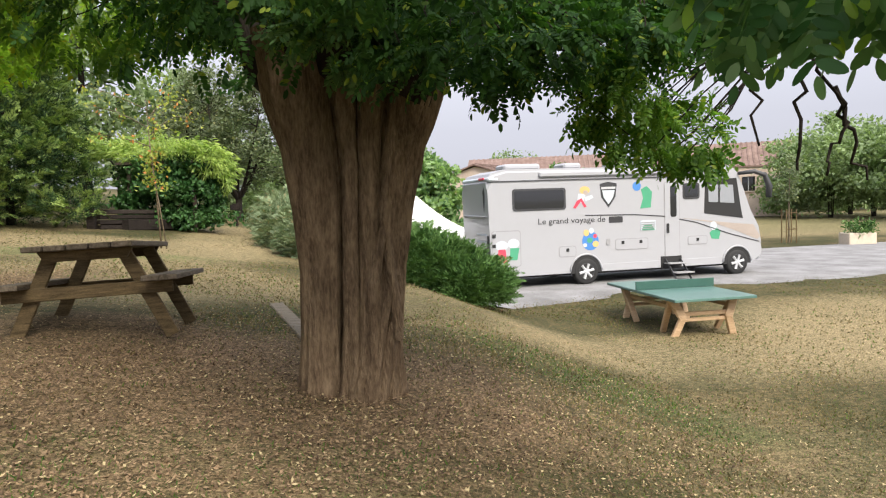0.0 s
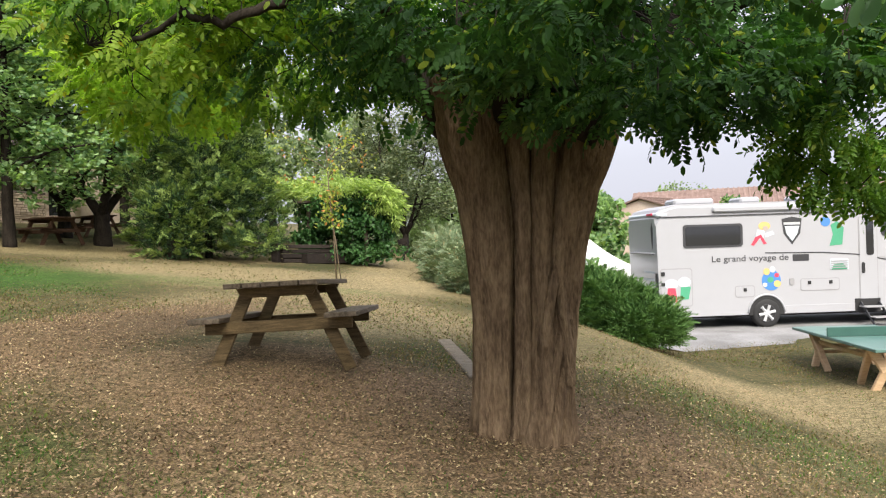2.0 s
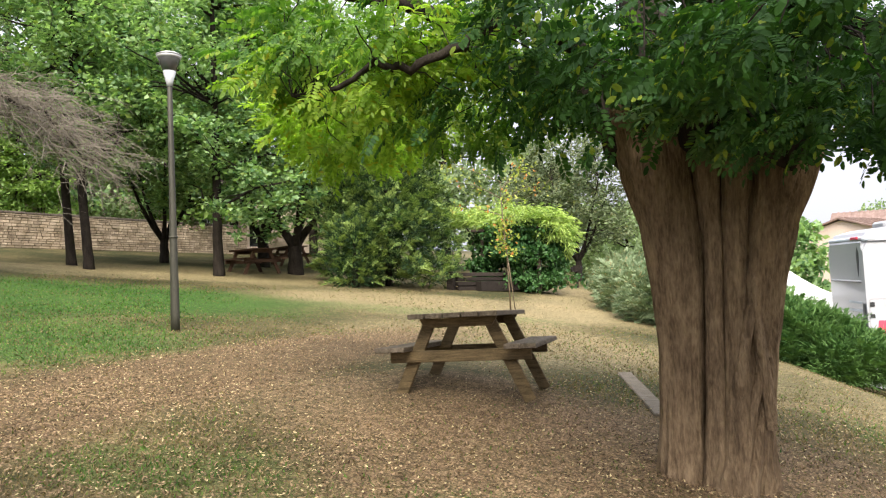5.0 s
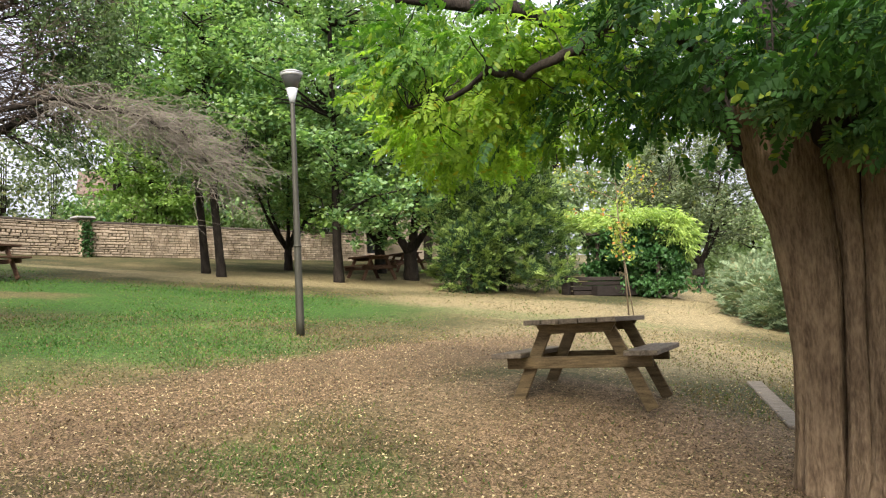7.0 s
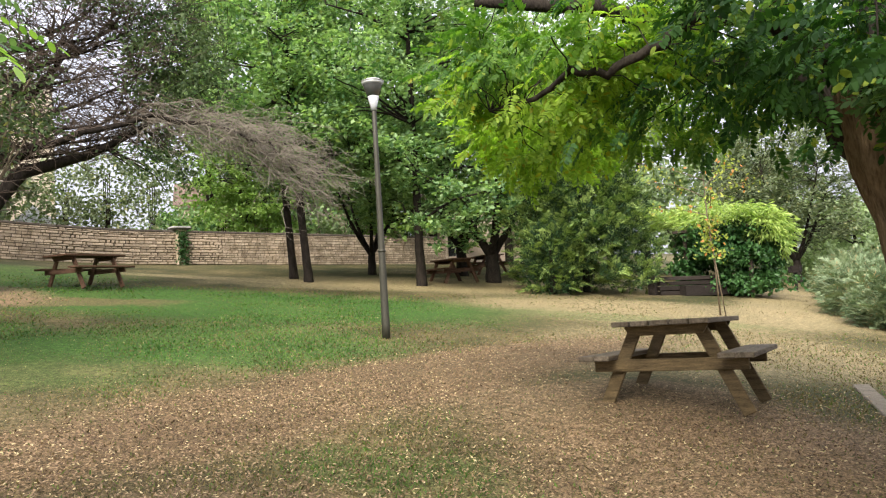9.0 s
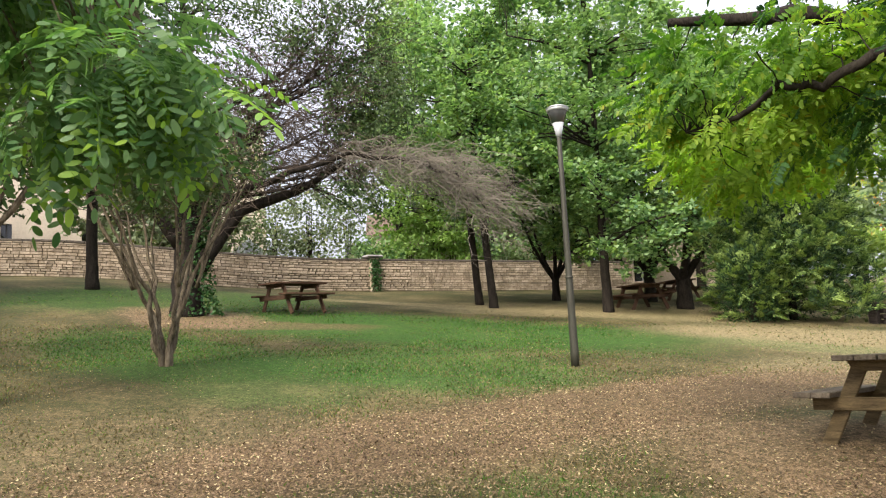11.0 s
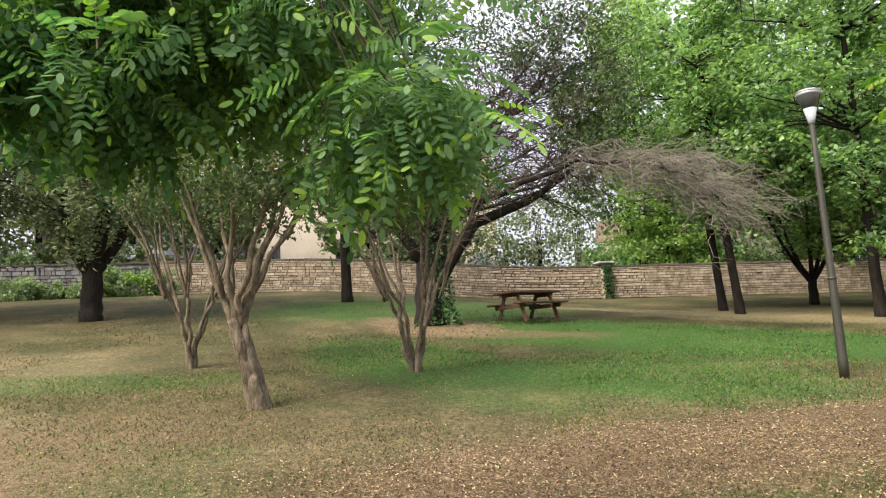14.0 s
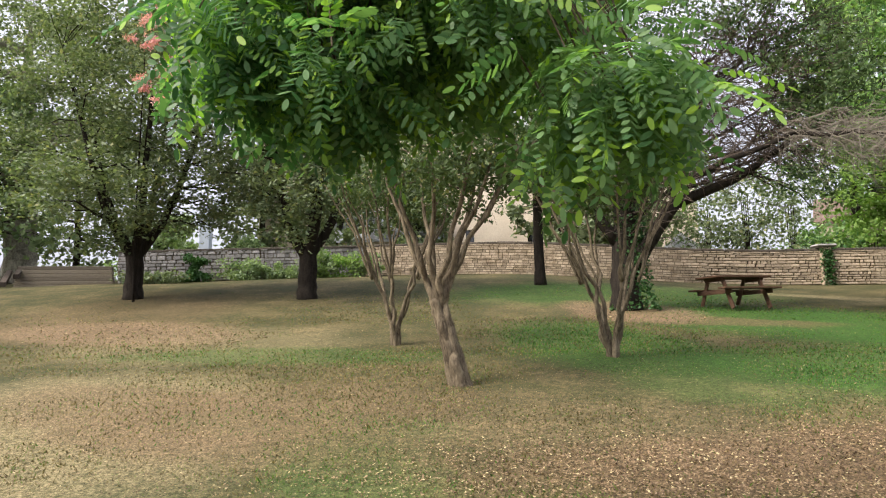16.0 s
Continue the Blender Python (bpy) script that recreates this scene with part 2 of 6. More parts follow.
# ---- mesh helpers ----
class Mesh:
    """Collects vertices and faces, and turns them into one mesh."""

    def __init__(self):
        self.v, self.f, self.count = [], [], 0

    def add(self, verts, faces):
        verts = np.asarray(verts, float)
        self.v.append(verts)
        self.f.extend([tuple(i + self.count for i in q) for q in faces])
        self.count += len(verts)
        return self

    def many(self, verts, per, faces):
        """verts: (n, per, 3), the same faces for each."""
        n = len(verts)
        base = (np.arange(n) * per + self.count)
        for q in faces:
            self.f.extend(map(tuple, (base[:, None] + np.array(q)[None, :]).tolist()))
        self.v.append(np.asarray(verts, float).reshape(-1, 3))
        self.count += n * per
        return self

    def box(self, centre, size, m=None, bevel=0.0):
        c, s = np.array(centre, float), np.array(size, float) / 2
        b = min(bevel, *(s * 0.9))
        if b <= 0:
            v = np.array([[x, y, z] for x in (-1, 1) for y in (-1, 1) for z in (-1, 1)]) * s
            f = [(0, 1, 3, 2), (4, 6, 7, 5), (0, 4, 5, 1), (2, 3, 7, 6), (0, 2, 6, 4), (1, 5, 7, 3)]
        else:
            bm = bmesh.new()
            bmesh.ops.create_cube(bm, size=1.0)
            for q in bm.verts:
                q.co = Vector((q.co.x * s[0] * 2, q.co.y * s[1] * 2, q.co.z * s[2] * 2))
            bmesh.ops.bevel(bm, geom=bm.edges[:], offset=b, segments=1, affect="EDGES")
            bm.verts.index_update()
            v = np.array([q.co[:] for q in bm.verts])
            f = [tuple(w.index for w in q.verts) for q in bm.faces]
            bm.free()
        if m is not None:
            v = v @ np.array(m.to_3x3()).T
        return self.add(v + c, f)

    def beam(self, a, b, w, h, bevel=0.006, up=(0, 0, 1)):
        """A bar from a to b, w wide across and h along up."""
        a, b, up = Vector(a), Vector(b), Vector(up)
        d = (b - a)
        x = d.normalized()
        y = up.cross(x).normalized()
        z = x.cross(y)
        m = Matrix((x, y, z)).transposed()
        return self.box((a + b) / 2, (d.length, w, h), m, bevel)

    def tube(self, pts, radii, n=8, cap=True, wob=0.0):
        P = np.array(pts, float)
        k = len(P)
        d = np.gradient(P, axis=0)
        d /= np.linalg.norm(d, axis=1)[:, None] + 1e-9
        ref = np.where(np.abs(d[:, 2:3]) > 0.9, np.array([[1.0, 0, 0]]), np.array([[0, 0, 1.0]]))
        u = np.cross(ref, d)
        for i in range(1, k):
            w = u[i - 1] - d[i] * np.dot(u[i - 1], d[i])
            if np.linalg.norm(w) > 1e-3:
                u[i] = w
        u /= np.linalg.norm(u, axis=1)[:, None] + 1e-9
        w = np.cross(d, u)
        a = np.arange(n) * 2 * math.pi / n
        r = np.array(radii, float)[:, None] * np.ones(n)
        if wob:
            r = r * (1 + wob * np.sin(a[None, :] * 3 + np.arange(k)[:, None] * 0.6) + wob * 0.6 * np.sin(a[None, :] * 5 - np.arange(k)[:, None] * 0.9))
        v = P[:, None, :] + r[:, :, None] * (np.cos(a)[None, :, None] * u[:, None, :] + np.sin(a)[None, :, None] * w[:, None, :])
        f = [(i * n + j, i * n + (j + 1) % n, (i + 1) * n + (j + 1) % n, (i + 1) * n + j) for i in range(k - 1) for j in range(n)]
        if cap:
            f += [tuple(range(n))[::-1], tuple((k - 1) * n + j for j in range(n))]
        return self.add(v.reshape(-1, 3), f)

    def lathe(self, profile, centre=(0, 0, 0), n=20, axis="z"):
        v = []
        for r, z in profile:
            for j in range(n):
                a = 2 * math.pi * j / n
                q = (r * math.cos(a), r * math.sin(a), z)
                if axis == "y":
                    q = (q[0], z, q[1])
                v.append((q[0] + centre[0], q[1] + centre[1], q[2] + centre[2]))
        k = len(profile)
        f = [(i * n + j, i * n + (j + 1) % n, (i + 1) * n + (j + 1) % n, (i + 1) * n + j) for i in range(k - 1) for j in range(n)]
        f += [tuple(range(n))[::-1], tuple((k - 1) * n + j for j in range(n))]
        return self.add(v, f)

    def slab(self, outline, y0, y1):
        """An outline in x and z, filled and given depth from y0 to y1."""
        k = len(outline)
        v = [(x, y0, z) for x, z in outline] + [(x, y1, z) for x, z in outline]
        f = [tuple(range(k)), tuple(range(2 * k - 1, k - 1, -1))] + [(i, i + k, (i + 1) % k + k, (i + 1) % k) for i in range(k)]
        return self.add(v, f)

    def build(self, name, material, parent=None, label="", smooth=False, place=None):
        me = bpy.data.meshes.new(name)
        me.from_pydata(np.concatenate(self.v).tolist(), [], self.f)
        if smooth:
            me.polygons.foreach_set("use_smooth", np.ones(len(me.polygons), bool))
        me.materials.append(material)
        me.validate()
        bm = bmesh.new()
        bm.from_mesh(me)
        if len(bm.faces) < 20000 and not name.startswith(("leaf", "crown", "foliage", "grass", "fallen")):
            bmesh.ops.recalc_face_normals(bm, faces=bm.faces)
            bm.to_mesh(me)
        bm.free()
        ob = new(name, me)
        if parent:
            ob.parent = parent
        if label:
            ob["label"] = label
        if place is not None:
            ob.matrix_basis = place
        return ob


def part(name, mesh, material, parent, label="", smooth=False, place=None):
    return mesh.build(name, material, parent, label, smooth, place)


def thing(name, place, label, category, group="", kind=""):
    e = new(name)
    e.empty_display_size = 0.2
    e.matrix_basis = place
    return tagged(e, label, category, group, kind)


def rounded(x0, z0, x1, z1, r, k=4):
    out = []
    for cx, cz, a0 in ((x1 - r, z1 - r, 0), (x0 + r, z1 - r, 90), (x0 + r, z0 + r, 180), (x1 - r, z0 + r, 270)):
        for i in range(k + 1):
            a = radians(a0 + 90 * i / k)
            out.append((cx + r * math.cos(a), cz + r * math.sin(a)))
    return out


rng = np.random.default_rng(7)


def ss(u):
    u = np.clip(u, 0, 1)
    return u * u * (3 - 2 * u)


def ground_z(x, y):
    """The hillside: it rises to the stone wall and falls by a bank to the gravel yard."""
    x, y = np.asarray(x, float), np.asarray(y, float)
    hx = np.maximum(x, -36.0)
    hill = 0.12 * 0.4 * np.logaddexp(0, -hx / 0.4) - 0.033
    hill = hill + 0.62 * ss((-hx - 13) / 15) * ss((13 - y) / 12) + 0.13 * np.exp(-((x + 3.0) ** 2 + (y - 6.3) ** 2) / 9)
    shift = -0.43 * np.logaddexp(0, y - 11)
    bank = -0.76 * ss((x - shift + 0.3) / 3.3)
    dip = -0.12 * np.exp(-((x - 4.3) ** 2 + (y - 12.2) ** 2) / 6)
    return hill * (1 - ss((x - shift - 1) / 2.5)) + bank + dip


def gz(x, y):
    return float(ground_z(x, y))


def polar(az, d, dz=0.0):
    """A place on the ground at d metres in the direction az degrees to the left of y."""
    x, y = -math.sin(radians(az)) * d, math.cos(radians(az)) * d
    return (x, y, gz(x, y) + dz)


def frames(n, up_bias=0.6):
    """n random leaf frames: the way along the leaf, across it, and its normal."""
    nrm = rng.normal(size=(n, 3)) * (1 - up_bias) + np.array([0, 0, up_bias]) * 1.0
    nrm /= np.linalg.norm(nrm, axis=1)[:, None] + 1e-9
    t = rng.normal(size=(n, 3))
    t -= nrm * (t * nrm).sum(1)[:, None]
    t /= np.linalg.norm(t, axis=1)[:, None] + 1e-9
    return t, np.cross(nrm, t), nrm


def leaf_quads(mesh, P, length, width, up_bias=0.5, along=None):
    n = len(P)
    t, s, nrm = frames(n, up_bias)
    if along is not None:
        t = along / (np.linalg.norm(along, axis=1)[:, None] + 1e-9)
        s = np.cross(nrm, t)
        s /= np.linalg.norm(s, axis=1)[:, None] + 1e-9
        nrm = np.cross(t, s)
    L = (length * rng.uniform(0.65, 1.25, n))[:, None]
    W = (width * rng.uniform(0.65, 1.25, n))[:, None]
    v = np.stack([P, P + t * L * 0.45 + s * W * 0.5 - nrm * W * 0.15, P + t * L, P + t * L * 0.45 - s * W * 0.5 - nrm * W * 0.15], 1)
    mesh.many(v, 4, [(0, 1, 2, 3)])


def compound_leaves(mesh, P, D, pairs=6, length=0.22, leaflet=0.042, droop=0.5, tilt=0.35, fine=False):
    """Pinnate leaves: at each P along D, pairs of oval leaflets on a bowed stalk."""
    n = len(P)
    D = D / (np.linalg.norm(D, axis=1)[:, None] + 1e-9)
    up = np.array([0, 0, 1.0])[None, :] + rng.normal(size=(n, 3)) * tilt
    S = np.cross(D, up)
    S /= np.linalg.norm(S, axis=1)[:, None] + 1e-9
    N = np.cross(S, D)
    size = rng.uniform(0.7, 1.2, n)
    for k in range(pairs * 2 + 1):
        j, side = divmod(k, 2)
        a = 0.25 + 0.75 * (j + 0.5) / (pairs + 0.5)
        side = 0 if k == pairs * 2 else (1 if side else -1)
        o = P + (D * a - N * droop * a * a * 0.5) * (length * size)[:, None]
        tip = D - N * droop * a
        t = S * side * 1.0 + tip * (1.0 if side == 0 else 0.45) + rng.normal(size=(n, 3)) * 0.09 - N * 0.25
        t /= np.linalg.norm(t, axis=1)[:, None]
        w = np.cross(t, N)
        w /= np.linalg.norm(w, axis=1)[:, None] + 1e-9
        q = np.cross(w, t)
        L = (leaflet * size * rng.uniform(0.8, 1.15, n))[:, None]
        W = L * 0.22
        if fine:
            ring = [o]
            for along, half in ((0.1, 0.5), (0.3, 0.93), (0.55, 1.0), (0.78, 0.8), (0.93, 0.45)):
                ring.append(o + t * L * along + w * W * half + q * W * 0.12 * half)
            ring.append(o + t * L)
            for along, half in ((0.93, 0.45), (0.78, 0.8), (0.55, 1.0), (0.3, 0.93), (0.1, 0.5)):
                ring.append(o + t * L * along - w * W * half + q * W * 0.12 * half)
            mesh.many(np.stack(ring, 1), 12, [tuple(range(12))])
            continue
        v = np.stack([o, o + t * L * 0.3 + w * W + q * W * 0.3, o + t * L * 0.75 + w * W * 0.9 + q * W * 0.25, o + t * L - q * W * 0.2,
                      o + t * L * 0.75 - w * W * 0.9 + q * W * 0.25, o + t * L * 0.3 - w * W + q * W * 0.3], 1)
        mesh.many(v, 6, [(0, 1, 2, 3, 4, 5)])


def blob_points(centre, radii, n, shell=0.55, lump=0.3, clumps=40, spread=0.16):
    """Points in clumps, mostly near the outside of a lumpy ellipsoid."""
    c = rng.normal(size=(clumps, 3))
    c /= np.linalg.norm(c, axis=1)[:, None]
    r = rng.uniform(shell ** 3, 1, clumps) ** (1 / 3) * rng.uniform(1 - lump, 1 + lump * 0.4, clumps)
    c = c * r[:, None] * np.array(radii)
    pick = rng.integers(0, clumps, n)
    size = rng.uniform(0.6, 1.4, clumps)[pick][:, None] * spread * np.mean(radii)
    p = c[pick] + np.clip(rng.normal(size=(n, 3)), -1.9, 1.9) * size * np.array([1, 1, 0.6])
    return p + np.array(centre), c + np.array(centre)


LEAF_YOUNG = foliage("young_robinia_leaf", (0.14, 0.28, 0.05), (0.3, 0.46, 0.1), 0.5, 0.45)
LAMP_WHITE = plain("frosted_lamp_glass", (0.36, 0.37, 0.38), 0.25)
SMOKED = glass("smoked_lamp_glass", (0.07, 0.072, 0.075), 0.12)
# leaf for the distance, with the haze of the air mixed into its colour
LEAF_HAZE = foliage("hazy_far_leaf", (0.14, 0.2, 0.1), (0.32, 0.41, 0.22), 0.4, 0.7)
TWIG_BROWN = surface("brown_twig", (0.055, 0.041, 0.032), (0.14, 0.107, 0.086), 4, 0.95, 0.3)


# ---- ground ----
def ground_material():
    m, n, l, p = nodes_of("dry_lawn")
    tc = n.new("ShaderNodeTexCoord")
    pos = tc.outputs["Object"]
    warp = noise_node(n, l, pos, 0.9, 5, 0.65)
    sub = n.new("ShaderNodeVectorMath")
    sub.operation = "MULTIPLY_ADD"
    l.new(warp.outputs["Color"], sub.inputs[0])
    sub.inputs[1].default_value = (1.5, 1.5, 0)
    sub.inputs[2].default_value = (-0.75, -0.75, 0)
    add = n.new("ShaderNodeVectorMath")
    l.new(pos, add.inputs[0])
    l.new(sub.outputs[0], add.inputs[1])

    def patch(cx, cy, rx, ry, turn, soft=0.55):
        mp = n.new("ShaderNodeMapping")
        mp.vector_type = "TEXTURE"
        mp.inputs["Location"].default_value = (cx, cy, 0)
        mp.inputs["Rotation"].default_value = (0, 0, radians(turn))
        mp.inputs["Scale"].default_value = (rx, ry, 1000)
        l.new(add.outputs[0], mp.inputs["Vector"])
        ln = n.new("ShaderNodeVectorMath")
        ln.operation = "LENGTH"
        l.new(mp.outputs[0], ln.inputs[0])
        mr = n.new("ShaderNodeMapRange")
        mr.interpolation_type = "SMOOTHSTEP"
        mr.inputs[1].default_value, mr.inputs[2].default_value = 1.0 + soft * 0.4, 1.0 - soft * 0.6
        l.new(ln.outputs["Value"], mr.inputs[0])
        return mr.outputs[0]

    blotch = noise_node(n, l, pos, 0.55, 6, 0.65)
    tuft = noise_node(n, l, pos, 13, 6, 0.75)
    grain = noise_node(n, l, pos, 48, 5, 0.8)
    fac = mixed(n, l, 0.5, blotch.outputs[0], tuft.outputs[0])
    c = ramp_node(n, l, fac, [(0.38, (0.025, 0.033, 0.01)), (0.5, (0.066, 0.06, 0.025)), (0.62, (0.165, 0.125, 0.062))]).outputs[0]
    straw = ramp_node(n, l, mixed(n, l, 0.6, tuft.outputs[0], grain.outputs[0]), [(0.38, (0.05, 0.032, 0.017)), (0.62, (0.19, 0.128, 0.07))]).outputs[0]
    lush = ramp_node(n, l, mixed(n, l, 0.5, tuft.outputs[0], grain.outputs[0]), [(0.36, (0.009, 0.036, 0.005)), (0.5, (0.028, 0.088, 0.012)), (0.64, (0.085, 0.145, 0.03))]).outputs[0]
    litter = ramp_node(n, l, mixed(n, l, 0.5, tuft.outputs[0], grain.outputs[0]), [(0.36, (0.07, 0.045, 0.027)), (0.64, (0.28, 0.19, 0.113))]).outputs[0]
    pale = ramp_node(n, l, mixed(n, l, 0.6, tuft.outputs[0], grain.outputs[0]), [(0.36, (0.115, 0.092, 0.042)), (0.64, (0.39, 0.31, 0.175))]).outputs[0]
    for tone, spots in ((pale, PALE), (lush, LUSH), (straw, STRAW), (litter, LITTER)):
        for cx, cy, rx, ry, turn, k in spots:
            s = patch(cx, cy, rx, ry, turn)
            mm = n.new("ShaderNodeMath")
            mm.operation = "MULTIPLY"
            l.new(s, mm.inputs[0])
            rr = ramp_node(n, l, tuft.outputs[0], [(0.3, (0.35, 0.35, 0.35)), (0.55, (1, 1, 1))])
            sc = n.new("ShaderNodeMath")
            sc.operation = "MULTIPLY"
            l.new(rr.outputs[0], sc.inputs[0])
            sc.inputs[1].default_value = k
            l.new(sc.outputs[0], mm.inputs[1])
            c = mixed(n, l, mm.outputs[0], c, tone)
    spk = ramp_node(n, l, grain.outputs[0], [(0.38, (0.42, 0.42, 0.42)), (0.62, (1.5, 1.5, 1.5))]).outputs[0]
    c = mixed(n, l, 1.0, c, spk, "MULTIPLY")
    l.new(c, p.inputs["Base Color"])
    p.inputs["Roughness"].default_value = 0.95
    p.inputs["Specular IOR Level"].default_value = 0.15
    bn = n.new("ShaderNodeBump")
    bn.inputs["Strength"].default_value, bn.inputs["Distance"].default_value = 0.3, 0.02
    l.new(mixed(n, l, 0.6, tuft.outputs[0], grain.outputs[0]), bn.inputs["Height"])
    l.new(bn.outputs[0], p.inputs["Normal"])
    return m


# patches of the lawn: x, y, half-length, half-width, turn, strength
LUSH = [(-13.5, 8.0, 6.0, 3.0, 35, 0.95), (-9.3, 5.2, 2.6, 2.0, 30, 0.8), (-12.5, 2.2, 3.5, 1.6, 10, 0.75), (-21.5, 4.5, 3.5, 5.0, 0, 0.7), (-1.3, 3.6, 1.3, 0.5, 10, 0.75),
        (-3.6, 3.2, 0.9, 0.4, 20, 0.4), (-11.8, -3.2, 3.0, 0.9, 80, 0.45), (-5.4, -1.0, 1.4, 0.7, 30, 0.4), (-7.2, -1.8, 1.6, 0.6, 70, 0.35), (-4.6, 0.2, 0.9, 0.4, 0, 0.3), (-8.6, 2.6, 1.6, 0.8, 20, 0.4), (14, 55, 40, 18, 0, 0.2), (1.5, 7.3, 1.8, 0.7, -40, 0.3), (-7.0, 13.0, 3.0, 0.8, 20, 0.35)]
STRAW = [(-7.6, -3.2, 3.0, 1.2, 55, 0.65), (-5.6, 5.2, 5.6, 1.1, 90, 0.95), (-4.6, 1.2, 1.2, 1.6, 0, 0.35), (-15.2, 5.2, 2.4, 0.8, 60, 0.75), (-8.0, -2.0, 1.5, 2.2, 30, 0.45), (-18.5, -9.0, 5, 3, 0, 0.5)]
PALE = [(-7.0, 15.0, 5.0, 2.8, 25, 0.8), (-14.5, 17.0, 7.0, 3.2, 40, 0.75), (-16.5, 12.5, 3.5, 1.2, 40, 0.6), (-4.4, 10.6, 2.6, 3.0, 30, 0.6), (5.0, 10.5, 4.5, 2.0, 15, 0.65), (2.6, 5.5, 2.6, 1.6, -50, 0.25),
        (9, 11, 5, 4, 0, 0.8), (-18.6, 12.2, 5.0, 0.9, 35, 0.8), (-6.3, 21.0, 1.5, 6.0, 15, 0.8), (10, 42, 30, 8, 0, 0.8), (16, 60, 45, 14, 0, 0.6), (-0.3, 10.5, 2.0, 3.0, 20, 0.3), (-7.5, -4.2, 3.2, 2.2, 20, 0.55), (-13.5, -5.0, 2.4, 3.0, 0, 0.35)]
LITTER = [(-1.2, 4.9, 2.4, 1.8, 30, 0.8), (-3.2, 5.6, 1.8, 1.2, 30, 0.7), (-0.6, 2.2, 2.4, 1.6, 0, 0.45), (-17.2, 4.0, 2.2, 1.5, 20, 0.9), (-15.5, -7.5, 3.4, 1.6, 70, 0.7), (-3.0, 2.2, 2.0, 0.8, 35, 0.55), (-7.0, 0.6, 2.4, 1.2, 60, 0.25)]


def make_ground():
    u = np.sinh(np.linspace(-5.2, 5.2, 241)) / math.sinh(5.2)
    xs = u * 900 - 3 * np.exp(-(u * 30) ** 2)
    ys = u * 900 + 6 * np.exp(-(u * 30) ** 2)
    X, Y = np.meshgrid(xs, ys, indexing="ij")
    Z = ground_z(X, Y) + 0.012 * np.sin(X * 2.1 + Y * 1.3) * np.sin(Y * 1.7 - X * 0.8) + 0.02 * np.sin(X * 0.63 + 1) * np.sin(Y * 0.71)
    k = len(xs)
    i = np.arange(k * k).reshape(k, k)
    f = np.stack([i[:-1, :-1], i[1:, :-1], i[1:, 1:], i[:-1, 1:]], -1).reshape(-1, 4)
    mesh = Mesh()
    mesh.add(np.stack([X, Y, Z], -1).reshape(-1, 3), f.tolist())
    g = mesh.build("ground", ground_material(), smooth=True)
    tagged(g, "dry patchy lawn on a slope with bare straw-coloured trails", "lawn", kind="structure")


make_ground()


def make_gravel():
    m = surface("pale_gravel", (0.16, 0.157, 0.155), (0.31, 0.307, 0.312), 1.2, 0.95, 0.8, 0, 55, dirt=0.15, bump_d=0.02)
    near = [(0.3, 14.9), (1.4, 14.5), (3.2, 15.6), (5.5, 16.9), (8.5, 17.5), (12.0, 18.3), (18, 20.5), (30, 24.5), (60, 33)]
    far = [(-2.2, 30), (2, 30), (6, 29), (9, 28), (12, 28), (16, 28.8), (22, 30), (34, 33), (64, 41)]
    mesh = Mesh()
    v, rows = [], 14
    for (ax, ay), (bx, by) in zip(near, far):
        for r in range(rows):
            t = r / (rows - 1)
            x, y = ax + (bx - ax) * t, ay + (by - ay) * t
            if r == 0:
                y += 0.25 * math.sin(x * 1.9)
            v.append((x, y, gz(x, y) + (0.03 if 0 < r < rows - 1 else 0.0)))
    f = [(i * rows + r, (i + 1) * rows + r, (i + 1) * rows + r + 1, i * rows + r + 1) for i in range(len(near) - 1) for r in range(rows - 1)]
    mesh.add(v, f)
    tagged(mesh.build("road", m), "pale grey gravel yard and drive beside the lawn", "gravel drive", kind="structure")


make_gravel()


# ---- picnic tables ----
def picnic_table(place, label, wood, top_wood, length=1.6):
    """Length along y, the A-frames across x."""
    t = thing("picnic_table", place, label, "picnic table", "picnic tables in the park")
    h, tw = 0.74, 0.82
    for k in range(5):
        x = -tw / 2 + (k + 0.5) * tw / 5
        part("top_board", Mesh().box((x, 0, h - 0.022), (tw / 5 - 0.012, length, 0.045), bevel=0.006), top_wood, t)
    for s in (-1, 1):
        for k in range(2):
            part("seat_board", Mesh().box((s * (0.515 + k * 0.14), 0, 0.43), (0.138, length, 0.045), bevel=0.006), top_wood, t)
        y = s * (length / 2 - 0.28)
        yo = y + s * 0.05
        for q in (-1, 1):
            part("leg", Mesh().beam((q * 0.615, y, -0.06), (q * 0.265, y, h - 0.05), 0.045, 0.11, 0.006, (1, 0, 0)), wood, t)
        part("cross_beam", Mesh().box((0, yo, 0.355), (1.3, 0.045, 0.105), bevel=0.006), wood, t)
        part("top_batten", Mesh().slab([(-0.36, h - 0.047), (0.36, h - 0.047), (0.31, h - 0.13), (-0.31, h - 0.13)], yo - 0.022, yo + 0.022), wood, t)
        for q in (-1, 1):
            for dx in (-0.02, 0.03):
                part("bolt", Mesh().lathe([(0.001, 0.032), (0.011, 0.03), (0.012, 0.024)], (q * 0.5 + dx, yo, 0.36 + dx), 8, "y"), LAMP_GREY, t)
    return t


